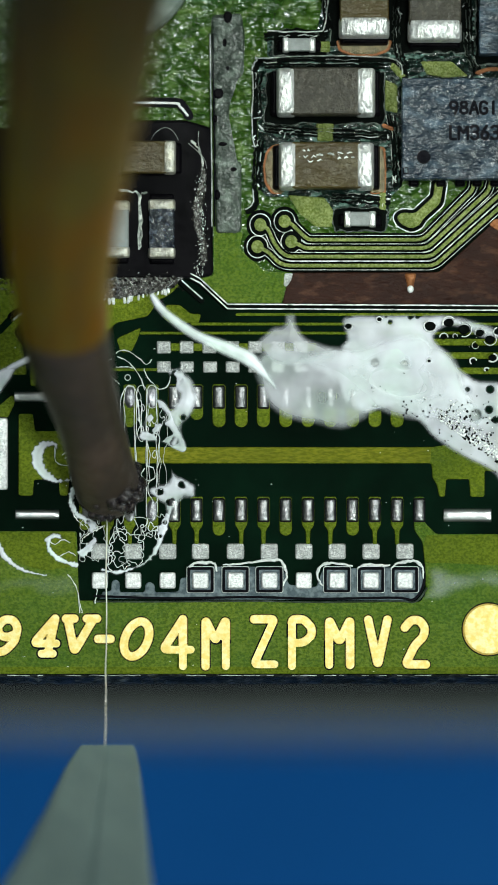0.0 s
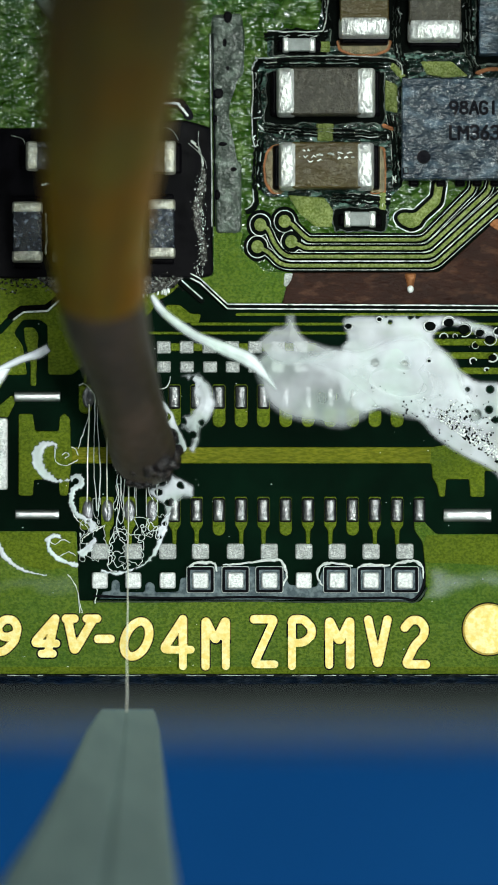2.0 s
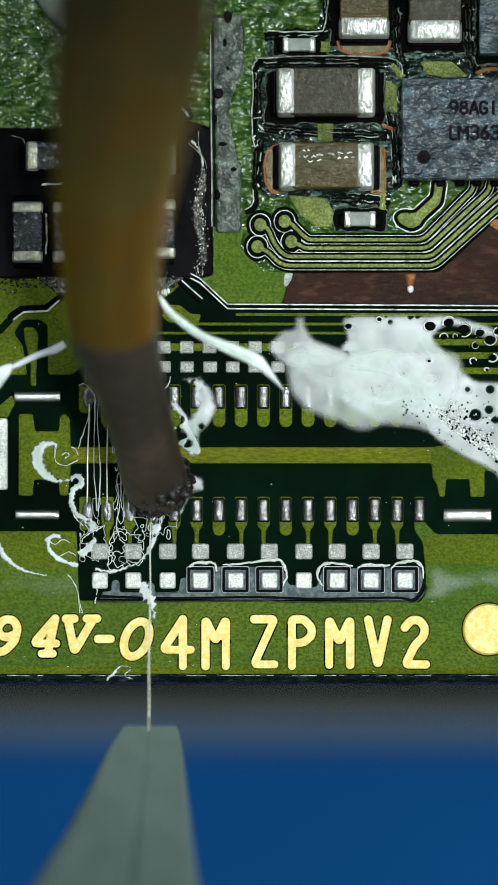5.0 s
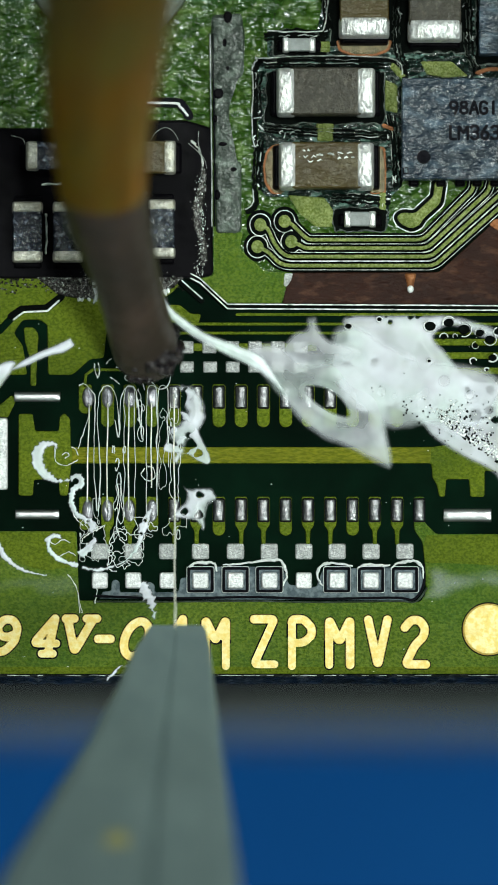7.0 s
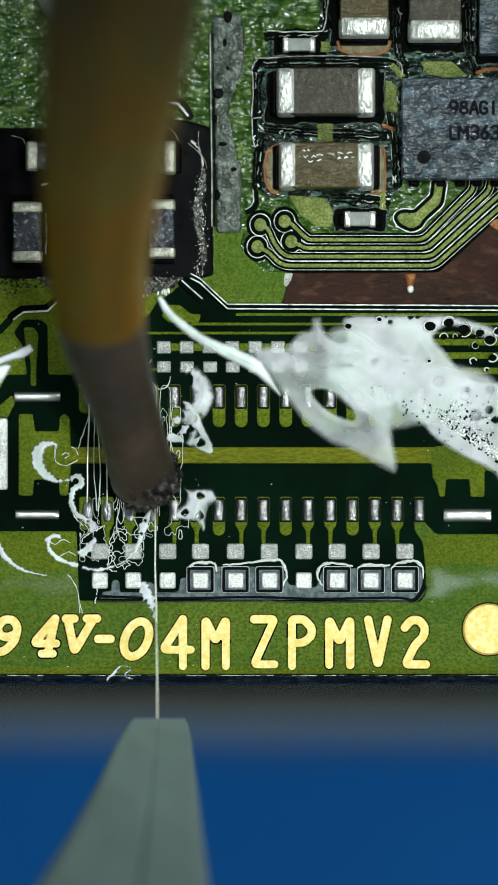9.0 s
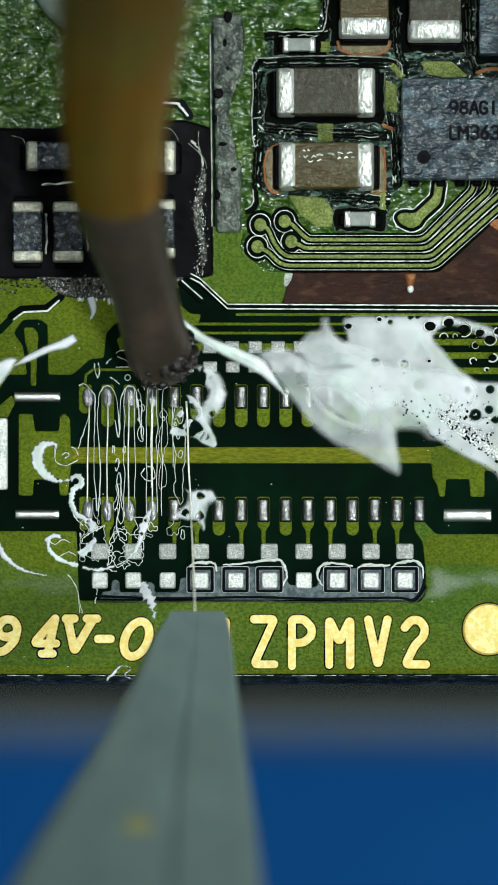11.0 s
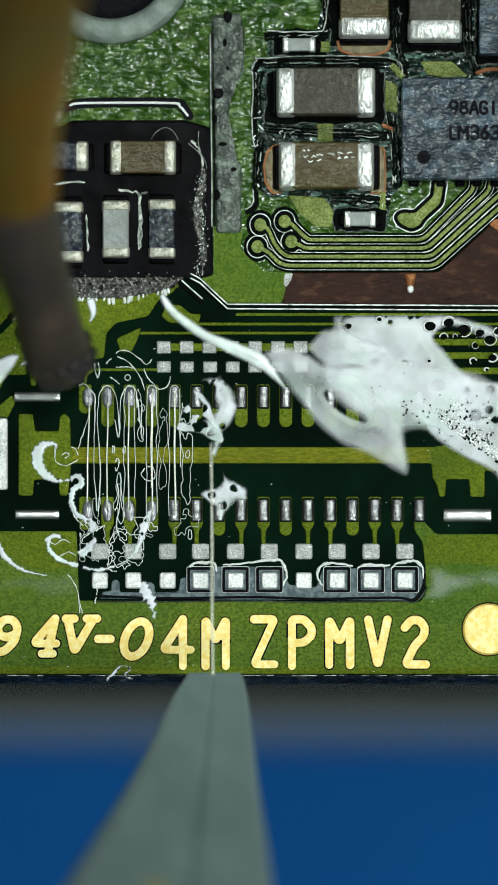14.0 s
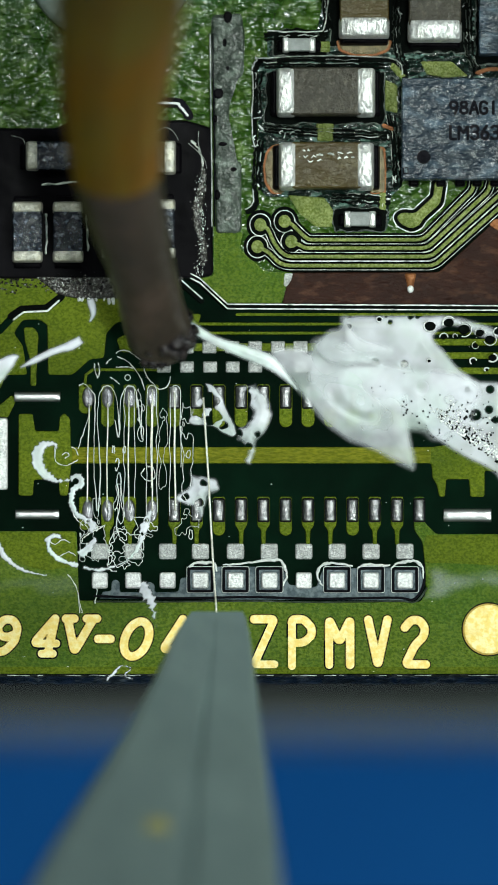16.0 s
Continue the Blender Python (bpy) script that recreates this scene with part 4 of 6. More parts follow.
def printed(strokes, x, y, w, h, parent):
    """A printed character drawn by strokes on a square of 0 to 1, y down."""
    lines = [rounded_line([(x + w * u, y + h * v) for u, v in s], 3) for s in strokes]
    return part("marking", stroke_plate(lines, 2.4, 0.499, 0.508, 1.0), INK, parent)


GLYPHS = {
    "9": [[(1, 0.4), (0.8, 0.55), (0.2, 0.55), (0, 0.35), (0, 0.15), (0.25, 0), (0.75, 0), (1, 0.15), (1, 0.5), (0.7, 1)]],
    "8": [[(0.5, 0.46), (0.1, 0.36), (0.1, 0.08), (0.5, 0), (0.9, 0.08), (0.9, 0.36), (0.5, 0.46), (0, 0.6), (0, 0.9), (0.5, 1), (1, 0.9), (1, 0.6), (0.5, 0.46)]],
    "A": [[(0, 1), (0.45, 0), (0.55, 0), (1, 1)], [(0.2, 0.65), (0.8, 0.65)]],
    "G": [[(1, 0.15), (0.7, 0), (0.25, 0), (0, 0.2), (0, 0.8), (0.25, 1), (0.75, 1), (1, 0.85), (1, 0.55), (0.6, 0.55)]],
    "I": [[(0.5, 0), (0.5, 1)]],
    "L": [[(0, 0), (0, 1), (1, 1)]],
    "M": [[(0, 1), (0, 0), (0.5, 0.55), (1, 0), (1, 1)]],
    "3": [[(0, 0.1), (0.3, 0), (0.8, 0), (1, 0.15), (1, 0.35), (0.7, 0.47), (0.35, 0.47)], [(0.7, 0.47), (1, 0.62), (1, 0.85), (0.75, 1), (0.25, 1), (0, 0.88)]],
    "6": [[(0.75, 0), (0.1, 0.5), (0, 0.8), (0.25, 1), (0.75, 1), (1, 0.82), (1, 0.6), (0.75, 0.46), (0.25, 0.46), (0.02, 0.65)]],
}
for text, xs, y, h in (("98AGI", (797, 815, 832, 850, 867), 183, 21), ("LM363", (797, 812, 834, 852, 870), 226, 23)):
    for ch, x in zip(text, xs):
        printed(GLYPHS[ch], x, y, {"L": 10, "M": 16, "A": 14}.get(ch, 12), h, chip)
chip2 = thing("chip", "slate grey speckled chip package", "chip")
box_part("package", 848, -120, 1010, 99, 0.05, 0.5, CHIPGREY, chip2, 3)


# ---- flux ----
def add_blob(outline, holes=(), z0=0.03, h=0.07, soft=16.0, step=4.0, film=1.0, rag=0.15, clear=0.3, hole_soft=3.5, tear=0.0):
    """A dome of flux over an outline of the layout; it thins towards its rim and round bubbles."""
    pts = np.array([[p[0], p[1]] for p in outline], float)
    nxt = np.roll(pts, -1, 0)
    x0, y0 = pts.min(0)
    x1, y1 = pts.max(0)
    xs, ys = np.arange(x0, x1 + step, step), np.arange(y0, y1 + step, step)
    gx, gy = np.meshgrid(xs, ys)
    q = np.stack([gx.ravel(), gy.ravel()], 1)
    inside = np.zeros(len(q), bool)
    dist = np.full(len(q), 1e9)
    for a, b in zip(pts, nxt):
        d = b - a
        t = np.clip(((q - a) @ d) / max(d @ d, 1e-9), 0, 1)
        dist = np.minimum(dist, np.hypot(*(q - (a + t[:, None] * d)).T))
        cross = (a[1] > q[:, 1]) != (b[1] > q[:, 1])
        if abs(d[1]) > 1e-9:
            xi = a[0] + (q[:, 1] - a[1]) / d[1] * d[0]
            inside ^= cross & (q[:, 0] < xi)
    dist = np.where(inside, dist, 0)
    frayed = np.array([noise.noise((p[0] * 0.035, p[1] * 0.035, 4.7)) + 0.3 * noise.noise((p[0] * 0.12, p[1] * 0.12, 2.1)) for p in q])
    dist = np.where(inside, np.maximum(0, dist + rag * soft * (frayed - 0.25)), 0)
    torn = np.array([noise.noise((p[0] * 0.11, p[1] * 0.11, 8.2)) for p in q]) if tear else 0
    for hx, hy, hr in holes:
        dist = np.minimum(dist, np.maximum(0, np.hypot(q[:, 0] - hx, q[:, 1] - hy) - hr * (1 + tear * torn)) * hole_soft)
    f = np.clip(dist / soft, 0, 1)
    f = f * f * (3 - 2 * f)
    deep = np.clip((dist - soft) / (soft * 3.0), 0, 1)
    f = f * (1 - clear * deep * deep * (3 - 2 * deep))
    ny, nx = gx.shape
    bump_h = np.array([noise.noise((p[0] * 0.014, p[1] * 0.014, 1.3)) for p in q])
    z = z0 + h * np.sqrt(np.clip(dist / (soft * 2.2), 0, 1)) * (0.8 + 0.35 * bump_h)
    idx, verts, faces, alpha = {}, [], [], []
    keep = (dist > 0).reshape(ny, nx)
    grow = keep.copy()
    grow[1:] |= keep[:-1]
    grow[:-1] |= keep[1:]
    grow[:, 1:] |= keep[:, :-1]
    grow[:, :-1] |= keep[:, 1:]
    for layer in (0, 1):
        for j in range(ny):
            for i in range(nx):
                if grow[j, i]:
                    k = j * nx + i
                    idx[layer, j, i] = len(verts)
                    verts.append(P(q[k, 0], q[k, 1], z[k] if layer == 0 else z0 - 0.004)[:])
                    alpha.append(float(f[k]) * film if layer == 0 else 0.0)
    for j in range(ny - 1):
        for i in range(nx - 1):
            c = [(j, i), (j, i + 1), (j + 1, i + 1), (j + 1, i)]
            if all(grow[a] for a in c):
                faces.append([idx[(0, *a)] for a in c][::-1])
                faces.append([idx[(1, *a)] for a in c])
    return verts, faces, alpha


def flux_ob(name, outline, label, holes=(), pivot=None, smooth_line=True, **kw):
    line = eased(outline, 5, closed=True) if smooth_line else outline
    verts, faces, alpha = add_blob(line, holes, **kw)
    me = bpy.data.meshes.new(name)
    me.from_pydata(verts, [], faces)
    att = me.attributes.new("film", "FLOAT", "POINT")
    att.data.foreach_set("value", alpha)
    for p in me.polygons:
        p.use_smooth = True
    me.materials.append(FLUX)
    ob = new(name, me)
    if pivot:
        me.transform(Matrix.Translation(-P(*pivot)))
        ob.location = P(*pivot)
    return tagged(ob, label, "flux")


def strand(pts, width, n=8, jitter=0.0, seed=1):
    """The outline of a strand of flux along a line, widths at its points."""
    rg = random.Random(seed)
    line = eased(pts, n)
    k = len(line)
    left, right = [], []
    for i, p in enumerate(line):
        a, b = line[max(0, i - 1)], line[min(k - 1, i + 1)]
        t = (b - a).normalized()
        nn = Vector((-t.y, t.x))
        u = i / (k - 1) * (len(width) - 1)
        j = min(int(u), len(width) - 2)
        w = width[j] + (width[j + 1] - width[j]) * (u - j)
        left.append(p + nn * (w + 0.35 * rg.uniform(-jitter, jitter) + 1.5 * jitter * noise.noise((i * 0.55, seed, 1.7))))
        right.append(p - nn * (w + 0.35 * rg.uniform(-jitter, jitter) + 1.5 * jitter * noise.noise((i * 0.55, seed, 6.1))))
    return [(p.x, p.y) for p in left + right[::-1]]


SPECKS = [(r.uniform(738, 775) + 0.62 * y - 470, 0.72 * y + r.uniform(-10, 24) + 215, r.uniform(0.6, 1.7)) for r in [random.Random(8)] for y in [r.uniform(690, 860) for _ in range(60)]]
SPECKS += [(r.uniform(740, 890), r.uniform(700, 850), r.uniform(0.5, 1.5)) for r in [random.Random(6)] for _ in range(60)]
SPECKS += [(r.uniform(520, 760), r.uniform(640, 760), r.uniform(0.5, 1.3)) for r in [random.Random(7)] for _ in range(14)]
BUBBLES = [(r.uniform(600, 780), r.uniform(553, 572), r.uniform(1.2, 4.0)) for r in [random.Random(9)] for _ in range(12)]
POOL = [(604, 566), (640, 556), (760, 556), (800, 556), (882, 580), (900, 600), (860, 602), (800, 580), (772, 596), (790, 620), (840, 670), (900, 690), (900, 860), (868, 836), (820, 812), (770, 780), (740, 750),
                                   (690, 725), (640, 735), (600, 700), (600, 620), (612, 600)]
flux_right = flux_ob("flux_pool", POOL, "white milky pool of soldering flux full of bubbles", holes=BUBBLES + [(842, 735, 9), (866, 726, 6), (878, 744, 5), (828, 690, 3), (868, 690, 6), (664, 642, 6), (716, 645, 5)], step=2.0, soft=11, h=0.045, clear=0.12, film=0.68)
bm = bmesh.new()
for bx, by, br in SPECKS:
    crossings = sum((a[1] > by) != (b[1] > by) and bx < a[0] + (by - a[1]) / (b[1] - a[1]) * (b[0] - a[0]) for a, b in zip(POOL, POOL[1:] + POOL[:1]))
    if crossings % 2 == 0:
        continue
    add_lump(bm, disc(bx, by, br, br * 1.2, 8), 0.085, 0.03, 2, br * 0.5)
tagged(part("bubble_specks", bm, INK, flux_right, "many tiny dark bubbles"), kind="stuff")
rb = random.Random(15)
bm = bmesh.new()
dark = bmesh.new()
for k in range(420):
    u, v = rb.random(), rb.gauss(0, 1)
    bx, by, br = 775 + 115 * u + 10 * v, 742 + 85 * u - 14 * abs(v) * (1 + u), rb.uniform(0.8, 2.6)
    if bx < 890 and sum((a[1] > by) != (b[1] > by) and bx < a[0] + (by - a[1]) / (b[1] - a[1]) * (b[0] - a[0]) for a, b in zip(POOL, POOL[1:] + POOL[:1])) % 2:
        add_lump(bm if k % 3 else dark, disc(bx, by, br, br * rb.uniform(0.8, 1.3), 8), 0.07, 0.03, 2, br * 0.5)
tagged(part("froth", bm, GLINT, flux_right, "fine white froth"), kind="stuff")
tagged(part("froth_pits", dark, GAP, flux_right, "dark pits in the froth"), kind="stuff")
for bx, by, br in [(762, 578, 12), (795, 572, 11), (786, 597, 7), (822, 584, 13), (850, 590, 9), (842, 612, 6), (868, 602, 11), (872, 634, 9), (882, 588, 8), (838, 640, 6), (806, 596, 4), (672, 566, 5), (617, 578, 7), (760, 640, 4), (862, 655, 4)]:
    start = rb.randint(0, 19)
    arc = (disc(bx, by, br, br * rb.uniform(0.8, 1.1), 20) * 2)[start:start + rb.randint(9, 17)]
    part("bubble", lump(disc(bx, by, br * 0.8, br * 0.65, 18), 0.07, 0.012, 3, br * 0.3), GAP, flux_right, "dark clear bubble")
    # white arc modelled in place of the bubble's highlight
    part("bubble_glint", sweep(arc, rb.uniform(0.8, 2.0), 0.03, 0.08, ROUND), GLINT, flux_right)
SLIT = [(546 + 68 * u, 690 + 30 * u + 14 * u * u, 2 + 12 * math.sin(math.pi * u) ** 0.8) for u in [i / 17 for i in range(18)]]
flux_mid = flux_ob("flux_tongue", [(430, 620), (480, 604), (540, 632), (610, 640), (668, 672), (690, 710), (690, 760), (698, 808), (692, 834), (668, 826), (620, 800), (570, 780), (530, 750), (490, 702), (455, 660)],
                   "white milky tongue of soldering flux with a dark slit", holes=SLIT, pivot=(472, 644), soft=15, film=0.46, z0=0.066, h=0.018, clear=0.45, step=2.0, hole_soft=2.2)
flux_belly = flux_ob("flux_belly", [(444, 640), (480, 612), (560, 618), (620, 614), (680, 596), (740, 588), (770, 610), (770, 660), (745, 715), (718, 728), (690, 724), (664, 734), (640, 752), (612, 764), (560, 757), (500, 742), (468, 716), (452, 680)],
                     "white milky belly of the flux pool", holes=[(664, 642, 6), (716, 645, 5)], pivot=(560, 680), soft=19, film=0.44, z0=0.068, h=0.014, clear=0.12, step=2.5)
flux_lump = flux_ob("flux_drop", [(452, 612), (470, 588), (484, 578), (500, 574), (505, 556), (524, 556), (529, 574), (546, 598), (590, 614), (600, 634), (560, 650), (490, 648)], "white drop of soldering flux", pivot=(530, 610), soft=12, z0=0.16, h=0.03, clear=0.5, film=0.38, step=2.0)
flux_tail = flux_ob("flux_thread", strand([(266, 518), (290, 552), (340, 590), (400, 618), (445, 640), (490, 690)], [7, 11, 11, 15, 16, 3]), "white thread of soldering flux", pivot=(280, 520), soft=9, step=2, z0=0.195, h=0.03)
def lace(name, outline, label, holes, pivot, **kw):
    """A thin film of flux torn by round bubbles."""
    return flux_ob(name, outline, label, holes=[(x, y, 1.15 * r) for x, y, r in holes], pivot=pivot, soft=kw.get("soft", 5), step=1.4, hole_soft=2.2, rag=0.7, z0=0.05, h=0.05, clear=0.1, tear=0.8, film=0.75)


flux_a = lace("flux_drop", [(306, 652), (324, 646), (344, 650), (362, 672), (370, 706), (362, 736), (346, 756), (338, 780), (330, 798), (316, 790), (322, 768), (304, 752), (300, 730), (318, 716), (328, 700), (318, 690), (300, 684), (298, 668)],
              "white ragged drop of flux with a dark bubble", [(314, 676, 13), (308, 738, 4), (326, 764, 4), (341, 742, 2.5)], (335, 720), soft=13)
lace_up = lace("flux_web", [(255, 760), (262, 735), (280, 722), (278, 706), (296, 710), (312, 730), (320, 755), (336, 790), (330, 803), (310, 797), (290, 786), (265, 784), (248, 776)],
               "white web of flux torn by bubbles", [(288, 738, 12), (268, 757, 9), (293, 768, 10), (313, 782, 5)], (290, 750))
flux_b = lace("flux_drop", [(262, 862), (280, 853), (296, 848), (298, 826), (306, 820), (316, 834), (336, 846), (350, 858), (346, 878), (326, 878), (314, 892), (304, 908), (294, 912), (292, 890), (276, 880)],
              "small white ragged drop of flux by the lower pins", [(322, 852, 4), (283, 866, 4), (303, 884, 5)], (310, 860), soft=9)
flux_b2 = flux_ob("flux_smear", strand([(302, 904), (290, 934), (280, 966), (264, 991), (238, 1006), (206, 1014), (178, 1008)], [3, 9, 7, 5, 4, 4, 5], 9, 2.0, 21), "white smear of flux round the square pads", holes=[(292, 926, 3), (284, 950, 2.5)], hole_soft=2.2, pivot=(250, 955), soft=3.5, step=1.6, rag=0.6)
flux_c = flux_ob("flux_thread", strand([(-30, 694), (-8, 674), (16, 654), (30, 648)], [24, 21, 12, 3]), "white thread of flux on the green mask", pivot=(0, 665), soft=9, step=2)
flux_c1 = flux_ob("flux_thread", strand([(34, 652), (62, 638), (96, 622), (126, 612), (146, 600)], [4, 8, 9, 12, 9]), "white ribbon of flux on the green mask", pivot=(90, 626), soft=8, step=2)
flux_c2 = flux_ob("flux_thread", strand([(158, 572), (165, 556), (162, 538), (158, 528)], [3, 7, 9, 8]), "short white thread of flux hanging from the crust", pivot=(161, 550), soft=6, step=2)
flux_ob("flux_fringe", strand([(126, 850), (102, 852), (82, 842), (68, 822), (68, 800), (80, 788), (96, 788), (100, 798)], [3, 5, 9, 12, 11, 9, 6, 3], 10, 2.8, 4), "white fringed hook of dried flux", soft=4, step=1.5)
flux_ob("flux_fringe", strand([(112, 954), (98, 949), (86, 956), (86, 970), (96, 984), (116, 996), (140, 1002)], [2, 5, 6, 4.5, 5, 4.5, 5], 9, 2.2, 6), "thin white rim of dried flux", soft=2.5, step=1.5)
flux_ob("flux_fringe", strand([(-6, 958), (6, 982), (26, 1002), (52, 1014), (84, 1020)], [5, 6, 5, 3.5, 2], 9, 1.8, 7), "thin white rim of dried flux", soft=3, step=1.5)
flux_ob("flux_fringe", strand([(140, 984), (154, 974), (164, 962), (170, 952)], [8, 8, 6, 4], 9, 2.2, 9), "white rim of flux beside the first square pad", soft=2.5, step=1.5)
flux_h = flux_ob("flux_fringe", strand([(250, 1030), (260, 1052), (268, 1066), (272, 1082), (276, 1112)], [9, 12, 10, 5, 1.5], 9, 4.5, 10), "white splash of dried flux by the lettering", soft=4, step=1.5, pivot=(262, 1070))
edge_splash = flux_ob("flux_fringe", strand([(188, 1206), (204, 1190), (214, 1180), (232, 1184), (222, 1196), (236, 1204)], [3, 4, 2, 2, 2, 3], 9, 1.5, 14), "white flux splash on the board's rim", soft=3, step=1.5, pivot=(210, 1195))
haze = flux_ob("flux_haze", [(752, 1000), (800, 1008), (850, 1006), (900, 1010), (900, 1050), (850, 1046), (800, 1060), (770, 1068), (744, 1062), (756, 1040)], "thin whitish haze of dried flux on the green mask", soft=26, step=3, film=0.16, rag=0.4, z0=0.028, h=0.004)
flux_ob("flux_haze", [(-20, 1020), (60, 1014), (130, 1012), (140, 1060), (90, 1062), (40, 1050), (-20, 1056)], "thin pale haze of dried flux on the green mask", soft=22, step=3, film=0.05, rag=0.4, z0=0.028, h=0.004)
flux_ob("flux_fringe", strand([(124, 850), (138, 846), (143, 858), (130, 868), (126, 888), (133, 908), (148, 919), (164, 930), (160, 944)], [5, 8, 8, 6, 6, 6, 6, 8, 5], 9, 2.6, 12), "white fringe of flux beside the pins", holes=[(134, 853, 5), (156, 924, 2.5)], hole_soft=2.2, soft=2.5, step=1.4)


def residue(name, seed, columns, label, pivot, arches=(), pads=(), cells=()):
    """Clear flux dried between the pins: white lines stand in for glints on rims round drops, along columns and in
    cells of the layout.
    """
    rg = random.Random(seed)
    th = thing(name, label, "flux residue", at=P(*pivot))
    bm = bmesh.new()
    shift = seed * 3.7
    for cx, half, y0, y1 in columns:
        def value(x, y):
            wob = 4 * noise.noise((y * 0.03, shift, cx))
            edge = 1 - ((x - cx - wob) / half) ** 2
            ends = 1.2 - 1.5 * abs((2 * y - y0 - y1) / (y1 - y0)) ** 5
            return min(edge, ends) * 0.75 - 0.42 + 1.1 * noise.noise((x * 0.09, y * 0.035, shift)) + 0.35 * noise.noise((x * 0.16, y * 0.08, shift + 9))
        for loop in contours(value, cx - half - 8, cx + half + 8, y0, y1, 2.0):
            w0 = rg.uniform(0.5, 0.85)
            add_sweep(bm, eased(loop[::2], 2, True), w0, 0.02, 0.03, ROUND, closed=True)
    for x0, x1, y0, y1, th_level in cells:
        def value(x, y):
            ends = 1.2 - 1.5 * ((2 * x - x0 - x1) / (x1 - x0)) ** 2 - 1.5 * ((2 * y - y0 - y1) / (y1 - y0)) ** 2
            return min(ends, 1) * 0.5 - th_level + 1.0 * noise.noise((x * 0.075, y * 0.055, shift)) + 0.6 * noise.noise((x * 0.17, y * 0.15, shift + 9))
        for loop in contours(value, x0, x1, y0, y1, 2.0):
            add_sweep(bm, eased(loop[::2], 2, True), rg.uniform(0.5, 1.0), 0.025, 0.03, ROUND, closed=True)
    for wx in arches:
        l = [(wx - 9 + rg.uniform(-1.5, 1.5), 915 - 25 * i + rg.uniform(-3, 3)) for i in range(9)]
        r = [(wx + 10 + rg.uniform(-2, 2), 705 + 25 * i + rg.uniform(-3, 3)) for i in range(rg.randint(4, 9))]
        add_sweep(bm, eased(l + [(wx - 6, 688), (wx + 2, 683), (wx + 9, 690)] + r, 4), 0.8, 0.02, 0.03, ROUND)
    for px in pads:
        ring = [(p[0] + rg.uniform(-3.5, 3.5), p[1] + rg.uniform(-3, 3)) for p in rounded(rect(px - 25, 952, px + 26, 1002), 12, 3)][rg.randint(0, 5):]
        add_sweep(bm, eased(ring, 3), 2.0, 0.03, 0.03, ROUND, taper=lambda t: 0.35 + 0.9 * abs(math.sin(5 * t + px)))
    ob = part("dried_rim_glint", bm, GLINT, th)
    ob.data.transform(Matrix.Translation(-P(*pivot)))
    return th


residue("flux_residue", 31, [(172, 7, 880, 950), (210, 8, 850, 960)], "clear glossy flux loops dried round the lower pins", (195, 920), (229,), (), [(138, 168, 915, 965, 0.1), (192, 226, 925, 1004, 0.05)])
residue("flux_residue", 33, [(250, 7, 705, 790), (288, 8, 720, 880)], "clear glossy flux loops between the wires", (272, 900), (268,), (), [(232, 280, 915, 960, 0.2)])
res_last = residue("flux_residue", 34, [(328, 10, 700, 915)], "clear glossy flux loops between the wires", (318, 900), (308,), (), [(306, 352, 900, 960, 0.2)])
residue("flux_residue", 36, [], "dark marbled flux between the first square pads", (210, 960), (), (), [(140, 192, 925, 1004, 0.0), (190, 256, 940, 1010, 0.0)])
rims = thing("dried_flux", "long clear flux rims running along the wires", "flux residue")
RIM_LINES = (
    [(138, 795), (148, 765), (156, 742), (158, 720)], [(140, 683), (148, 680), (160, 690), (168, 705), (167, 760), (166, 830), (172, 905)],
    [(174, 905), (178, 830), (173, 760), (174, 710), (180, 690), (190, 683), (200, 690), (207, 710), (211, 765), (208, 772), (204, 745)],
    [(212, 762), (214, 712), (220, 691), (230, 684), (240, 690), (243, 722)], [(204, 906), (210, 880), (207, 850), (211, 838), (214, 852), (213, 890), (206, 932), (212, 950)],
    [(199, 802), (200, 792), (203, 793), (202, 804)], [(218, 802), (219, 792), (223, 793), (221, 803)], [(205, 818), (208, 812), (211, 820), (207, 834), (204, 828)],
    [(206, 626), (214, 621), (228, 623), (246, 634), (260, 646), (268, 638)], [(208, 632), (222, 638), (236, 650), (248, 668), (256, 690)], [(255, 654), (262, 670), (272, 680), (282, 690), (296, 684), (302, 668)],
    [(196, 669), (204, 674), (211, 680)], [(167, 644), (168, 656), (173, 669), (176, 660), (174, 644)], [(188, 645), (192, 639), (198, 636)], [(206, 650), (222, 650), (236, 652)],
    [(98, 792), (97, 812), (105, 822), (120, 824), (138, 815)], [(126, 792), (134, 796), (138, 806)], [(110, 806), (116, 802), (122, 806), (116, 812)],
    [(86, 958), (98, 964), (112, 956), (124, 962)], [(108, 985), (122, 978), (134, 984)], [(150, 952), (160, 944), (172, 938), (186, 930)], [(128, 896), (132, 915), (146, 930)],
    [(140, 1062), (146, 1086)], [(120, 1018), (132, 1034), (139, 1056), (141, 1085)], [(168, 1068), (172, 1046), (168, 1034), (178, 1018)], [(190, 1000), (196, 1010), (206, 1012)],
    [(244, 690), (250, 708), (250, 760), (252, 778), (247, 742), (243, 705)], [(256, 830), (250, 842), (262, 852), (274, 846), (272, 830), (262, 826)])
# edges of clear flux; the white colour supplies their glint
rw = random.Random(5)
for pts in RIM_LINES:
    way = [(p.x + rw.uniform(-0.7, 0.7), p.y + rw.uniform(-0.7, 0.7)) for p in eased(pts, 5)]
    f = rw.uniform(5, 11)
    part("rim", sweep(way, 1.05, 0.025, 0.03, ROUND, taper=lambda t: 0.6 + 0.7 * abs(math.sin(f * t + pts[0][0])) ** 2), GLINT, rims)
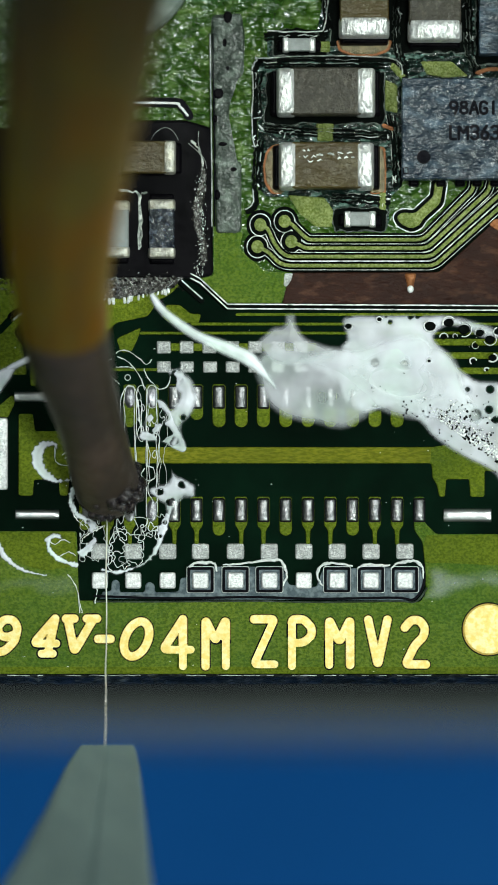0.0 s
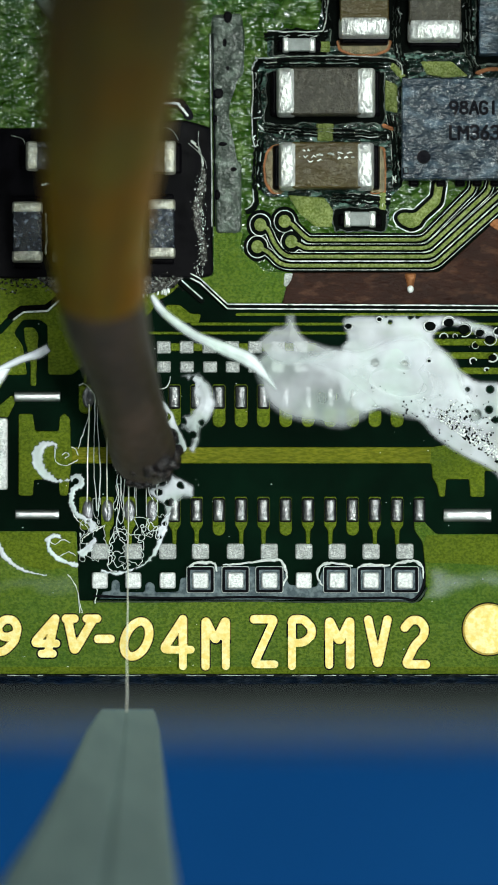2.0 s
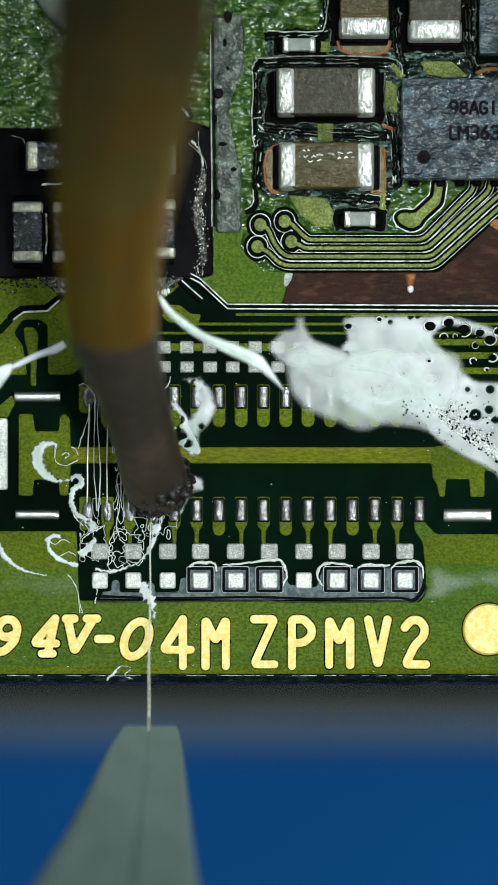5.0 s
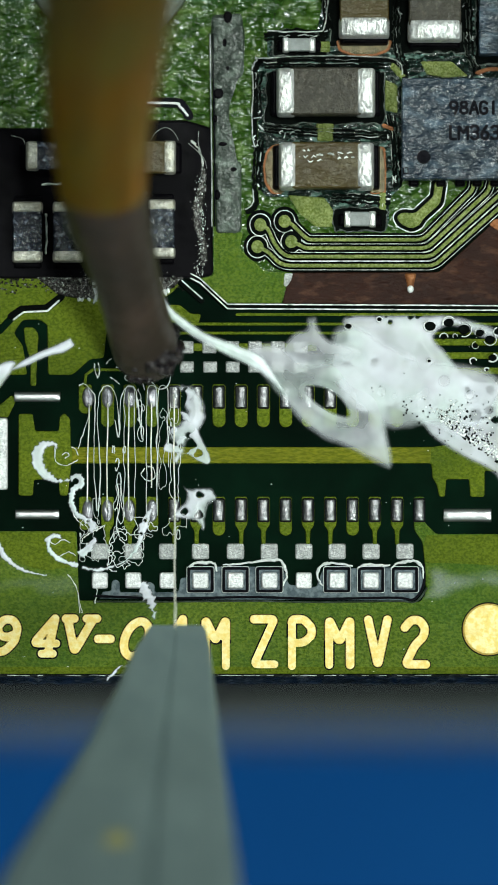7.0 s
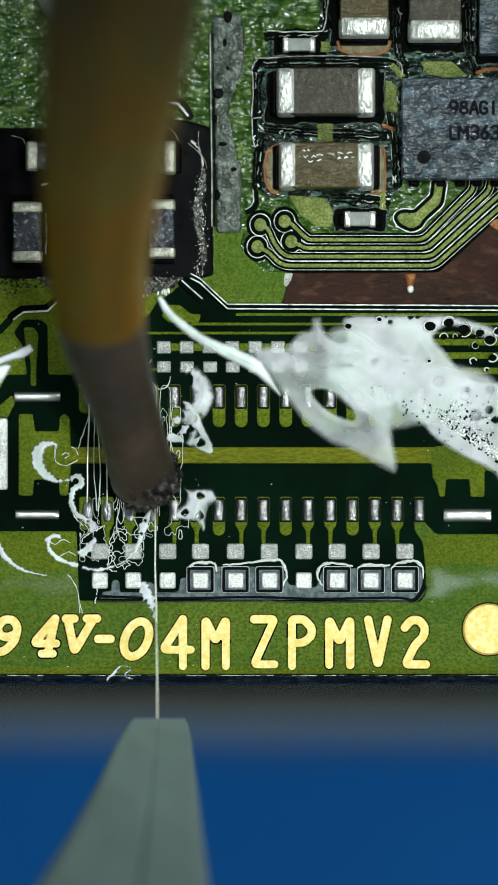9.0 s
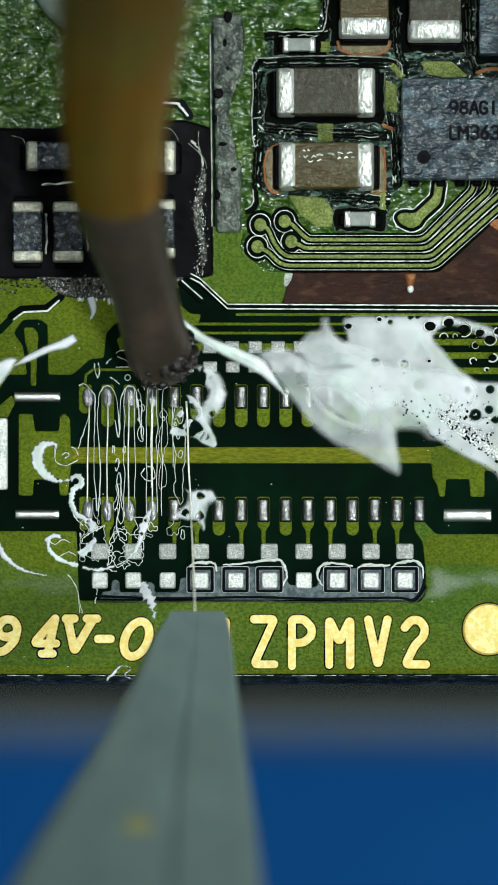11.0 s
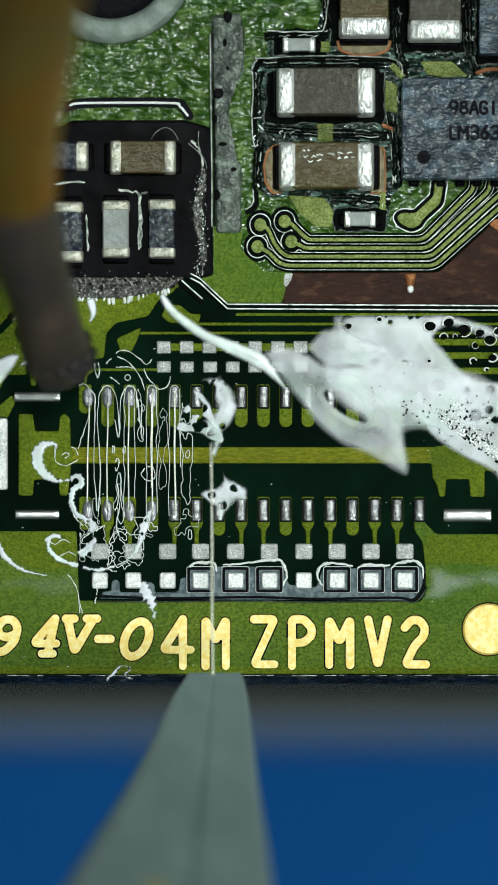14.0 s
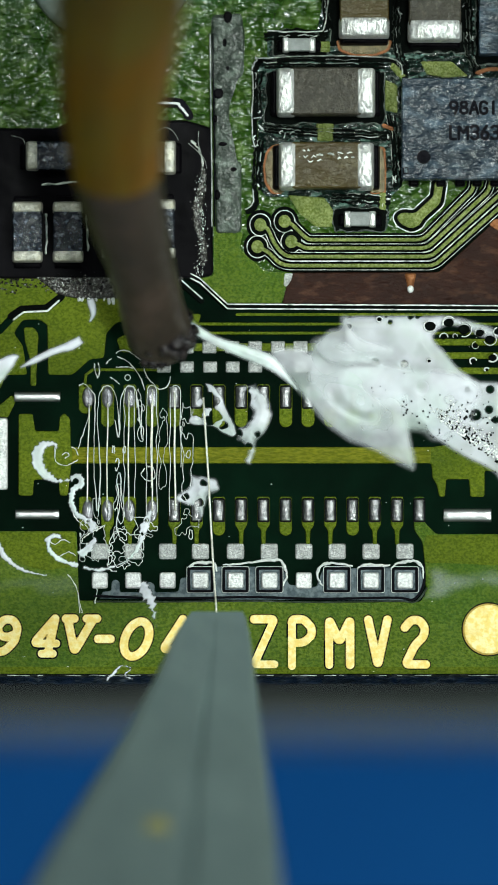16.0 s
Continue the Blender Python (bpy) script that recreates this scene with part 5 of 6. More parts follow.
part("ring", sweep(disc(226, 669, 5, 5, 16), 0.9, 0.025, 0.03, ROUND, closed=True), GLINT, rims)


# ---- wires ----
def wire_piece(length, label, radius=1.3):
    """A straight jumper wire, its origin at the upper end, lying towards the board's front rim."""
    bm = bmesh.new()
    n = 8
    rows = []
    for s in range(13):
        t = s / 12
        rows.append([bm.verts.new(Vector((radius * U * math.cos(a) + 0.6 * U * math.sin(t * 9), -t * length * U, radius * U * math.sin(a)))) for a in [2 * math.pi * i / n for i in range(n)]])
    for a, b in zip(rows, rows[1:]):
        for i in range(n):
            bm.faces.new((a[i], a[(i + 1) % n], b[(i + 1) % n], b[i]))
    bm.faces.new(rows[0])
    bm.faces.new(rows[-1])
    ob = part("jumper_wire", bm, WIRE, smooth=True)
    return tagged(ob, label, "wire", "jumper wires")


for x0, x1, y0, y1 in ((158, 154, 716, 890), (191, 189, 714, 900)):
    w = wire_piece(y1 - y0, "hair-thin tinned jumper wire soldered between two pins")
    w.matrix_basis = Matrix.Translation(P(x0, y0, 0.09)) @ pose(0, 0, 0, 0, 0, math.degrees(math.atan2(x1 - x0, y1 - y0)))
PIECES = [210, 150, 215, 210, 560]
wires = [wire_piece(n, "hair-thin tinned jumper wire laid from pin to pin" if i < 4 else "hair-thin tinned wire held in the tweezers", 1.3 if i < 3 else 1.75) for i, n in enumerate(PIECES)]

# ---- soldering iron ----
iron = thing("soldering_iron", "heat-tinted bent soldering iron tip with dark burnt end", "soldering iron")
IRON_LINE = [(-6, 0, 22), (2, -3, 44), (18, -6, 56), (43, -10, 59), (93, -23, 57), (143, -37, 60), (193, -53, 66), (243, -68, 73), (293, -78, 78), (343, -80, 82), (393, -82, 88), (493, -74, 102), (593, -62, 114),
             (693, -47, 126), (793, -34, 136), (893, -24, 143), (1200, 0, 160), (1800, 35, 182), (2600, 75, 202)]
RISE = math.tan(radians(54))


def iron_rings(first, last, grow=0.0):
    bm = bmesh.new()
    n = 28
    rows = []
    for k in range(first, last + 1):
        d, cx, w = IRON_LINE[k]
        w += grow
        zc = 0.22 * MM + max(0, d) * U * RISE
        row = []
        for i in range(n):
            a = 2 * math.pi * i / n
            row.append(bm.verts.new(Vector((cx * U + w * U * math.cos(a), d * U - w * U * math.sin(a) * 0.62 + 18 * U, zc + w * U * math.sin(a) * 0.72))))
        rows.append(row)
    for a, b in zip(rows, rows[1:]):
        for i in range(n):
            bm.faces.new((a[i], a[(i + 1) % n], b[(i + 1) % n], b[i]))
    if first == 0:
        bm.faces.new(rows[0])
    else:
        bm.faces.new(rows[-1])
    return bm


part("shank", iron_rings(8, 18), IRON, iron, "brown heat-tinted steel shank", smooth=True)
part("tip", iron_rings(0, 8, 0.4), IRON_TIP, iron, "dull dark oxidised tip", smooth=True)
r4 = random.Random(44)
for k in range(60):
    a = r4.uniform(-0.9, 3.6)
    d = r4.uniform(-4, 34 + 18 * math.cos(a))
    i = max(j for j in range(len(IRON_LINE)) if IRON_LINE[j][0] <= d)
    w, cx = IRON_LINE[i][2], IRON_LINE[i][1]
    c = Vector((cx * U + w * U * math.cos(a), d * U - w * U * math.sin(a) * 0.62 + 18 * U, 0.22 * MM + max(0, d) * U * RISE + w * U * math.sin(a) * 0.72))
    bm = bmesh.new()
    bmesh.ops.create_icosphere(bm, subdivisions=2, radius=r4.uniform(6, 15) * U)
    for v in bm.verts:
        v.co = v.co * (1 + 0.35 * noise.noise(v.co / (6 * U) + Vector((k, 0, 0)))) + c
    part("slag", bm, SLAG, iron, smooth=True)

# ---- tweezers ----
tweezers = thing("tweezers", "matte grey steel fine-tipped tweezers holding the wire", "tweezers")
LEFT_OUT = [(0, -46), (10, -54), (40, -73), (120, -109), (210, -156), (290, -206), (400, -273), (470, -311), (700, -440), (1200, -660)]
LEFT_IN = [(0, -3), (10, -3), (40, -5), (120, -13), (210, -25), (290, -33), (400, -42), (470, -47), (700, -60), (1200, -80)]
RIGHT_OUT = [(0, 44), (10, 49), (40, 56), (120, 66), (210, 76), (290, 88), (400, 103), (470, 110), (700, 140), (1200, 190)]
CLIMB = math.tan(radians(54))


def jaw(name, line_a, line_b):
    bm = bmesh.new()
    rows = []
    for (d, xa), (_, xb) in zip(line_a, line_b):
        z = 0.10 * MM + d * U * CLIMB
        th = (0.35 + 0.7 * min(1, d / 300)) * MM
        lo, hi = min(xa, xb) * U, max(xa, xb) * U
        outer, inner = min(20, 3 + d * 0.06) * U, min(12, 0.8 + d * 0.04) * U
        bl, br = (outer, inner) if line_b is LEFT_IN else (inner, outer)
        y = -d * U
        ext = min(8, d * 0.05) * U
        side = [(hi - br * u, y, z + th - min(0.8 * th, 1.8 * br) * (1 - v)) for u, v in ((0, 0), (0.25, 0.5), (0.6, 0.85), (1, 1))]
        side += [(lo + bl * u, y, z + th - min(0.8 * th, 1.8 * bl) * (1 - v)) for u, v in ((1, 1), (0.6, 0.85), (0.25, 0.5), (0, 0))]
        rows.append([bm.verts.new(Vector(p)) for p in [(lo - (0 if line_b is LEFT_IN else ext), y, z), (hi + (ext if line_b is LEFT_IN else 0), y, z)] + side])
    m = len(rows[0])
    for a, b in zip(rows, rows[1:]):
        for i in range(m):
            bm.faces.new((a[i], a[(i + 1) % m], b[(i + 1) % m], b[i]))
    bm.faces.new(rows[0])
    bm.faces.new(rows[-1])
    return part(name, bm, TWEEZER, tweezers)


jaw_l = jaw("jaw", LEFT_OUT, LEFT_IN)
jaw_r = jaw("jaw", LEFT_IN, RIGHT_OUT)
bm = bmesh.new()
bmesh.ops.create_icosphere(bm, subdivisions=3, radius=22 * U)
for v in bm.verts:
    v.co = Vector((v.co.x, v.co.y * 1.1, v.co.z * 0.08 + v.co.y * -0.9)) + Vector((-100 * U, -385 * U, 0.10 * MM + 385 * U * CLIMB + 1.05 * MM))
part("stain", bm, STAIN, jaw_l, "yellowish flux stain", smooth=True)


# ---- what moves ----
def motions():
    # iron: seconds, place of its end on the layout, lift in mm
    iron_rows = [
        (0, 197, 912, 0), (0.2, 199, 914, 0), (0.3, 186, 900, 1), (0.4, -30, 780, 2), (0.5, -10, 715, 2), (0.6, 166, 608, 1.5), (0.7, 165, 622, 1.2), (0.8, 202, 651, 0.8), (0.9, 222, 682, 0.4), (1.0, 226, 690, 0.2), (1.2, 240, 704, 0), (1.4, 243, 709, 0),
        (1.5, 226, 672, 0.8), (1.6, 184, 630, 1.2), (1.7, 220, 682, 1), (1.8, 308, 805, 1), (1.9, 271, 838, 0.3), (2.0, 262, 855, 0.2), (2.2, 244, 891, 0), (2.4, 246, 905, 0), (2.8, 242, 911, 0), (3.0, 242, 913, 0), (3.1, 62, 780, 1.5), (3.2, 28, 718, 2), (3.3, 150, 545, 2),
        (3.4, 190, 570, 1.8), (3.5, 240, 642, 1.4), (3.6, 240, 686, 0.8), (3.8, 264, 708, 0), (4.2, 268, 714, 0), (4.5, 300, 790, 0.8), (4.8, 282, 890, 0), (5.2, 284, 908, 0), (5.9, 284, 910, 0), (6.1, 120, 830, 1.5), (6.3, 28, 732, 2), (6.4, 165, 610, 1.5),
        (6.5, 208, 628, 1.2), (6.6, 206, 655, 1), (6.7, 214, 632, 1), (6.8, 238, 645, 0.8), (7.0, 265, 672, 0.4), (7.2, 268, 684, 0.1), (7.5, 268, 679, 0.1), (7.7, 278, 692, 0), (7.9, 268, 705, 0), (8.0, 262, 698, 0), (8.1, 246, 660, 0.4), (8.2, 278, 682, 0.3), (8.3, 276, 698, 0.5),
        (8.4, 322, 790, 0.8), (8.5, 300, 822, 0.3), (8.6, 277, 834, 0.2), (8.7, 273, 872, 0), (8.8, 262, 882, 0), (9.0, 261, 896, 0), (9.2, 262, 904, 0), (9.9, 264, 908, 0), (10.2, 150, 820, 1.5), (10.4, 90, 690, 2), (10.7, 230, 620, 1.2), (11.0, 290, 680, 0.3), (11.3, 304, 698, 0), (11.5, 308, 685, 0), (11.7, 308, 704, 0),
        (11.9, 304, 705, 0), (12.0, 297, 698, 0), (12.1, 276, 676, 0.2), (12.2, 260, 660, 0.4), (12.3, 300, 698, 0.6), (12.4, 315, 732, 0.8), (12.5, 323, 754, 0.7), (12.6, 322, 800, 0.5), (12.7, 312, 846, 0.2), (12.8, 305, 882, 0), (13.0, 307, 904, 0), (13.2, 303, 912, 0), (13.6, 307, 911, 0),
        (13.7, 303, 909, 0.1), (13.8, 195, 900, 0.8), (13.9, 165, 825, 1.3), (14.0, 112, 690, 1.8), (14.1, 285, 632, 1), (14.2, 352, 662, 0.5), (14.3, 357, 682, 0.3), (14.4, 355, 700, 0.1), (14.5, 354, 705, 0), (14.8, 348, 711, 0), (15.0, 353, 706, 0), (15.5, 346, 704, 0), (15.7, 335, 689, 0),
        (15.8, 326, 680, 0.1), (15.9, 308, 652, 0.4), (16.0, 289, 645, 0.6)]
    walk(iron, [(t, Matrix.Translation(P(x, y, z))) for t, x, y, z in iron_rows])

    # tweezers: seconds, place of the tip, how far the left and the right jaw stand off
    tw = [
        (0, 193, 1320, 0, 0), (0.1, 190, 1334, 0, 0), (0.3, 206, 1344, 0, 0), (0.4, 232, 1298, 0, 0), (0.5, 272, 1204, 0, 0), (0.6, 270, 1162, 0, 0), (0.7, 272, 1148, 0, 0), (0.8, 252, 1134, 0, 0), (0.9, 244, 1130, 0, 0), (1.0, 236, 1125, 0, 0), (1.2, 229, 1124, 0, 0), (1.5, 228, 1120, 0, 0), (1.6, 231, 1128, 0, 0),
        (1.7, 234, 1155, -18, 22), (1.8, 212, 1237, -3, 3), (1.9, 224, 1255, 0, 0), (2.0, 228, 1258, 0, 0), (2.2, 222, 1276, 0, 0), (2.4, 222, 1286, 0, 0), (2.8, 228, 1292, 0, 0), (3.0, 210, 1334, 0, 0), (3.1, 243, 1312, 0, 0), (3.2, 305, 1206, 0, 0), (3.3, 298, 1130, 0, 0), (3.4, 286, 1108, 0, 0), (3.5, 274, 1092, 0, 0), (3.6, 268, 1096, 0, 0), (3.8, 262, 1090, 0, 0),
        (4.0, 260, 1090, -14, 20), (4.2, 256, 1088, -22, 30), (4.5, 264, 1200, -25, 30), (4.8, 268, 1285, 0, 0), (5.9, 268, 1290, 0, 0), (6.1, 280, 1320, 0, 0), (6.3, 318, 1232, 0, 0), (6.4, 349, 1184, 0, 0), (6.5, 359, 1182, 0, 0), (6.6, 345, 1182, 0, 0), (6.7, 335, 1160, 0, 0), (6.8, 329, 1136, 0, 0), (7.0, 316, 1110, 0, 0), (7.2, 302, 1106, 0, 0),
        (7.5, 302, 1098, 0, 0), (7.7, 290, 1094, 0, 0), (7.9, 280, 1092, 0, 0), (8.0, 282, 1090, 0, 0), (8.2, 278, 1096, 0, 0), (8.3, 278, 1098, -4, 8), (8.4, 286, 1134, -16, 16), (8.5, 284, 1198, -28, 28), (8.6, 284, 1246, -34, 30), (8.7, 294, 1264, -22, 24), (8.8, 290, 1268, 0, 0), (9.0, 284, 1274, 0, 0), (9.2, 268, 1278, 0, 0), (9.9, 268, 1290, 0, 0), (10.2, 280, 1320, 0, 0),
        (10.7, 345, 1180, 0, 0), (11.0, 352, 1085, 0, 0), (11.3, 344, 1062, 0, 0), (11.5, 338, 1062, 0, 0), (11.7, 334, 1062, 0, 0), (11.9, 328, 1068, 0, 0), (12.0, 328, 1070, 0, 0), (12.1, 332, 1072, -8, 12), (12.2, 336, 1098, -66, 68), (12.3, 376, 1215, -62, 72), (12.4, 366, 1250, -48, 52), (12.5, 360, 1273, -22, 28), (12.6, 346, 1297, 0, 0), (12.7, 324, 1318, 0, 0), (12.8, 306, 1310, 0, 0),
        (13.0, 309, 1300, 0, 0), (13.4, 306, 1306, 0, 0), (13.5, 315, 1308, 0, 0), (13.6, 314, 1330, 0, 0), (13.8, 318, 1342, 0, 0), (13.9, 362, 1262, 0, 0), (14.0, 382, 1194, 0, 0), (14.1, 370, 1158, 0, 0), (14.2, 368, 1124, 0, 0), (14.3, 368, 1103, 0, 0), (14.4, 370, 1092, -4, 6), (14.5, 371, 1086, -5, 8), (14.6, 370, 1088, -6, 10), (14.7, 374, 1088, 0, 0),
        (14.8, 371, 1086, 0, 0), (15.0, 370, 1080, 0, 0), (15.3, 358, 1086, 0, 0), (15.6, 356, 1088, 0, 0), (15.8, 379, 1094, 0, 0), (16.0, 386, 1086, 0, 0)]
    walk(tweezers, [(t, Matrix.Translation(P(x, y, 0.7))) for t, x, y, a, b in tw])
    walk(jaw_l, [(t, Matrix.Translation((a * U, 0, 0))) for t, x, y, a, b in tw])
    walk(jaw_r, [(t, Matrix.Translation((b * U, 0, 0))) for t, x, y, a, b in tw])

    # wire: seconds, its upper end, a place further along, lift, and the piece that is now the upper one
    wr = [
        (0, 189, 905, 188, 1330, 0.1, 0), (0.3, 200, 890, 204, 1344, 0.6, 0), (0.4, 226, 850, 229, 1300, 1.0, 0), (0.5, 271, 800, 270, 1206, 1.0, 0), (0.6, 266, 745, 266, 1166, 0.7, 0), (0.8, 243, 705, 246, 1135, 0.3, 0), (1.0, 229, 696, 230, 1128, 0.1, 0), (1.5, 228, 695, 224, 1122, 0.08, 0), (1.7, 228, 695, 233, 1165, 0.08, 0),
        (1.8, 228, 695, 211, 1260, 0.08, 0), (2.0, 228, 695, 226, 1261, 0.08, 0), (2.9, 228, 695, 226, 1295, 0.08, 0), (3.0, 224, 925, 209, 1336, 0.5, 1), (3.1, 240, 880, 240, 1316, 1.2, 1), (3.2, 303, 800, 306, 1210, 1.2, 1), (3.3, 295, 735, 297, 1132, 0.8, 1), (3.4, 285, 715, 286, 1115, 0.5, 1), (3.5, 274, 715, 270, 1100, 0.3, 1),
        (3.8, 268, 715, 260, 1092, 0.08, 1), (4.0, 266, 715, 258, 1115, 0.08, 1), (4.2, 268, 715, 256, 1110, 0.08, 1), (4.6, 268, 715, 262, 1250, 0.08, 1), (5.95, 268, 715, 268, 1290, 0.08, 1), (6.1, 272, 880, 276, 1320, 1, 2), (6.3, 313, 830, 313, 1225, 1, 2), (6.4, 346, 790, 348, 1190, 0.8, 2), (6.5, 356, 770, 357, 1186, 0.7, 2),
        (6.6, 341, 770, 342, 1186, 0.7, 2), (6.7, 332, 745, 333, 1161, 0.6, 2), (6.8, 325, 725, 326, 1140, 0.5, 2), (7.0, 308, 700, 311, 1110, 0.4, 2), (7.2, 292, 690, 299, 1117, 0.1, 2), (7.5, 285, 690, 298, 1100, 0.08, 2), (7.9, 272, 690, 278, 1095, 0.08, 2), (8.3, 270, 690, 277, 1098, 0.08, 2), (8.4, 270, 690, 288, 1150, 0.08, 2),
        (8.5, 270, 690, 293, 1240, 0.08, 2), (8.7, 272, 690, 304, 1300, 0.08, 2), (8.8, 270, 690, 290, 1290, 0.08, 2), (9.0, 271, 690, 280, 1295, 0.08, 2), (9.2, 270, 690, 265, 1280, 0.08, 2), (10.1, 270, 690, 268, 1290, 0.08, 2), (10.3, 278, 905, 282, 1310, 1, 3), (10.7, 340, 790, 341, 1200, 1, 3), (11.0, 330, 712, 346, 1090, 0.3, 3),
        (11.3, 314, 695, 336, 1062, 0.08, 3), (11.7, 317, 695, 323, 1062, 0.08, 3), (12.0, 313, 695, 326, 1080, 0.08, 3), (12.2, 309, 695, 342, 1250, 0.08, 3), (12.5, 306, 695, 351, 1465, 0.08, 3), (12.6, 309, 695, 344, 1310, 0.08, 3), (12.8, 309, 695, 302, 1320, 0.08, 3), (13.0, 309, 695, 309, 1310, 0.08, 3), (13.6, 309, 695, 313, 1310, 0.08, 3),
        (13.7, 306, 915, 306, 1350, 0.5, 4), (13.8, 312, 898, 315, 1340, 1, 4), (13.9, 357, 830, 360, 1266, 1.2, 4), (14.0, 374, 790, 378, 1225, 1.2, 4), (14.1, 364, 740, 366, 1180, 0.8, 4), (14.2, 362, 720, 365, 1150, 0.6, 4), (14.3, 352, 715, 365, 1120, 0.4, 4), (14.5, 350, 702, 368, 1120, 0.2, 4), (14.8, 350, 700, 368, 1090, 0.08, 4),
        (15.0, 353, 700, 366, 1080, 0.08, 4), (15.5, 352, 700, 354, 1090, 0.08, 4), (15.7, 352, 700, 356, 1095, 0.08, 4), (15.8, 365, 720, 385, 1098, 0.3, 4), (16.0, 360, 706, 384, 1090, 0.4, 4)]
    for k, ob in enumerate(wires):
        rows = []
        for t, xt, yt, xw, yw, z, top in wr:
            if k < top:
                rows.append((t, rows[-1][1]))
                continue
            a = math.atan2(xw - xt, yw - yt)
            grip = max(60.0, math.hypot(xw - xt, yw - yt) - PIECES[top])
            up = min(radians(30), math.atan2(1.2 - z, grip * U / MM)) if k > top else 0.0
            past = sum(PIECES[top + 1:k])
            off = (PIECES[top] if k > top else 0) + past * math.cos(up)
            rows.append((t, Matrix.Translation(P(xt + off * math.sin(a), yt + off * math.cos(a), z + past * math.sin(up) * U / MM)) @ pose(0, 0, 0, -math.degrees(up), 0, math.degrees(a))))
        walk(ob, rows)

    # flux: seconds, shift on the layout, turn in degrees about its own root
    def drift(ob, rows):
        base = ob.location.copy()
        walk(ob, [(t, Matrix.Translation(base + Vector((dx * U, -dy * U, 0))) @ pose(0, 0, 0, 0, 0, turn)) for t, dx, dy, turn in rows])

    drift(flux_mid, [(0, 112, 8, 20), (4.2, 112, 8, 20), (6.3, -2, 0, 1), (7.0, 0, 0, 0), (9.0, 12, 4, -1), (12.5, 28, 6, -2), (16, 42, 4, 0)])
    drift(flux_belly, [(0, 0, 0, 0), (3.0, 0, 2, 0), (4.2, 6, 4, -1), (6.3, 116, -14, -25), (8.6, 112, -14, -25), (10.5, 74, 0, -22), (13.2, 70, 2, -21), (14.0, 104, -6, -25), (14.6, 76, 2, -22), (16, 78, 2, -22)])
    drift(flux_lump, [(0, 0, 0, 0), (2, 0, 0, 0), (4.2, 8, 3, 0), (6.3, 36, 4, 5), (9, 50, 4, 5), (12.5, 78, 2, 5), (16, 100, 0, 5)])
    drift(flux_tail, [(0, 0, 0, 0), (1.5, 0, 2, 0), (4.2, 12, 3, 0), (6.3, 14, 4, 0), (9.2, 14, 6, -2), (12.5, 22, 10, 0), (14.0, 18, 2, 0), (16, 30, 14, 3)])
    def at(rows, cx, cy):
        return [(t, x - cx, y - cy, turn) for t, x, y, turn in rows]

    drift(flux_a, at([(0, 318, 718, 0), (0.5, 334, 726, 0), (1.0, 340, 722, 0), (1.5, 352, 728, 0), (2.5, 346, 724, 0), (3.3, 336, 716, 0), (4.2, 354, 734, 0), (6.3, 338, 734, -6), (7.5, 328, 758, -8), (8.5, 368, 730, 0), (9.2, 342, 714, 0), (11.5, 392, 710, 0),
                      (12.0, 418, 706, 0), (12.4, 428, 720, 0), (13.0, 398, 742, 0), (14.0, 388, 734, 0), (14.5, 404, 740, 0), (15.0, 446, 726, 0), (15.5, 456, 738, 0), (16, 450, 748, 0)], 335, 720))
    drift(lace_up, at([(0, 286, 750, 0), (3.3, 290, 750, 0), (4.2, 300, 756, 0), (6.4, 326, 752, 0), (7.5, 330, 786, 0), (9.2, 334, 750, 0), (11.5, 344, 742, 0), (13.0, 356, 744, 0), (14.0, 352, 734, 0), (15.0, 372, 742, 0), (16, 374, 722, 0)], 290, 750))
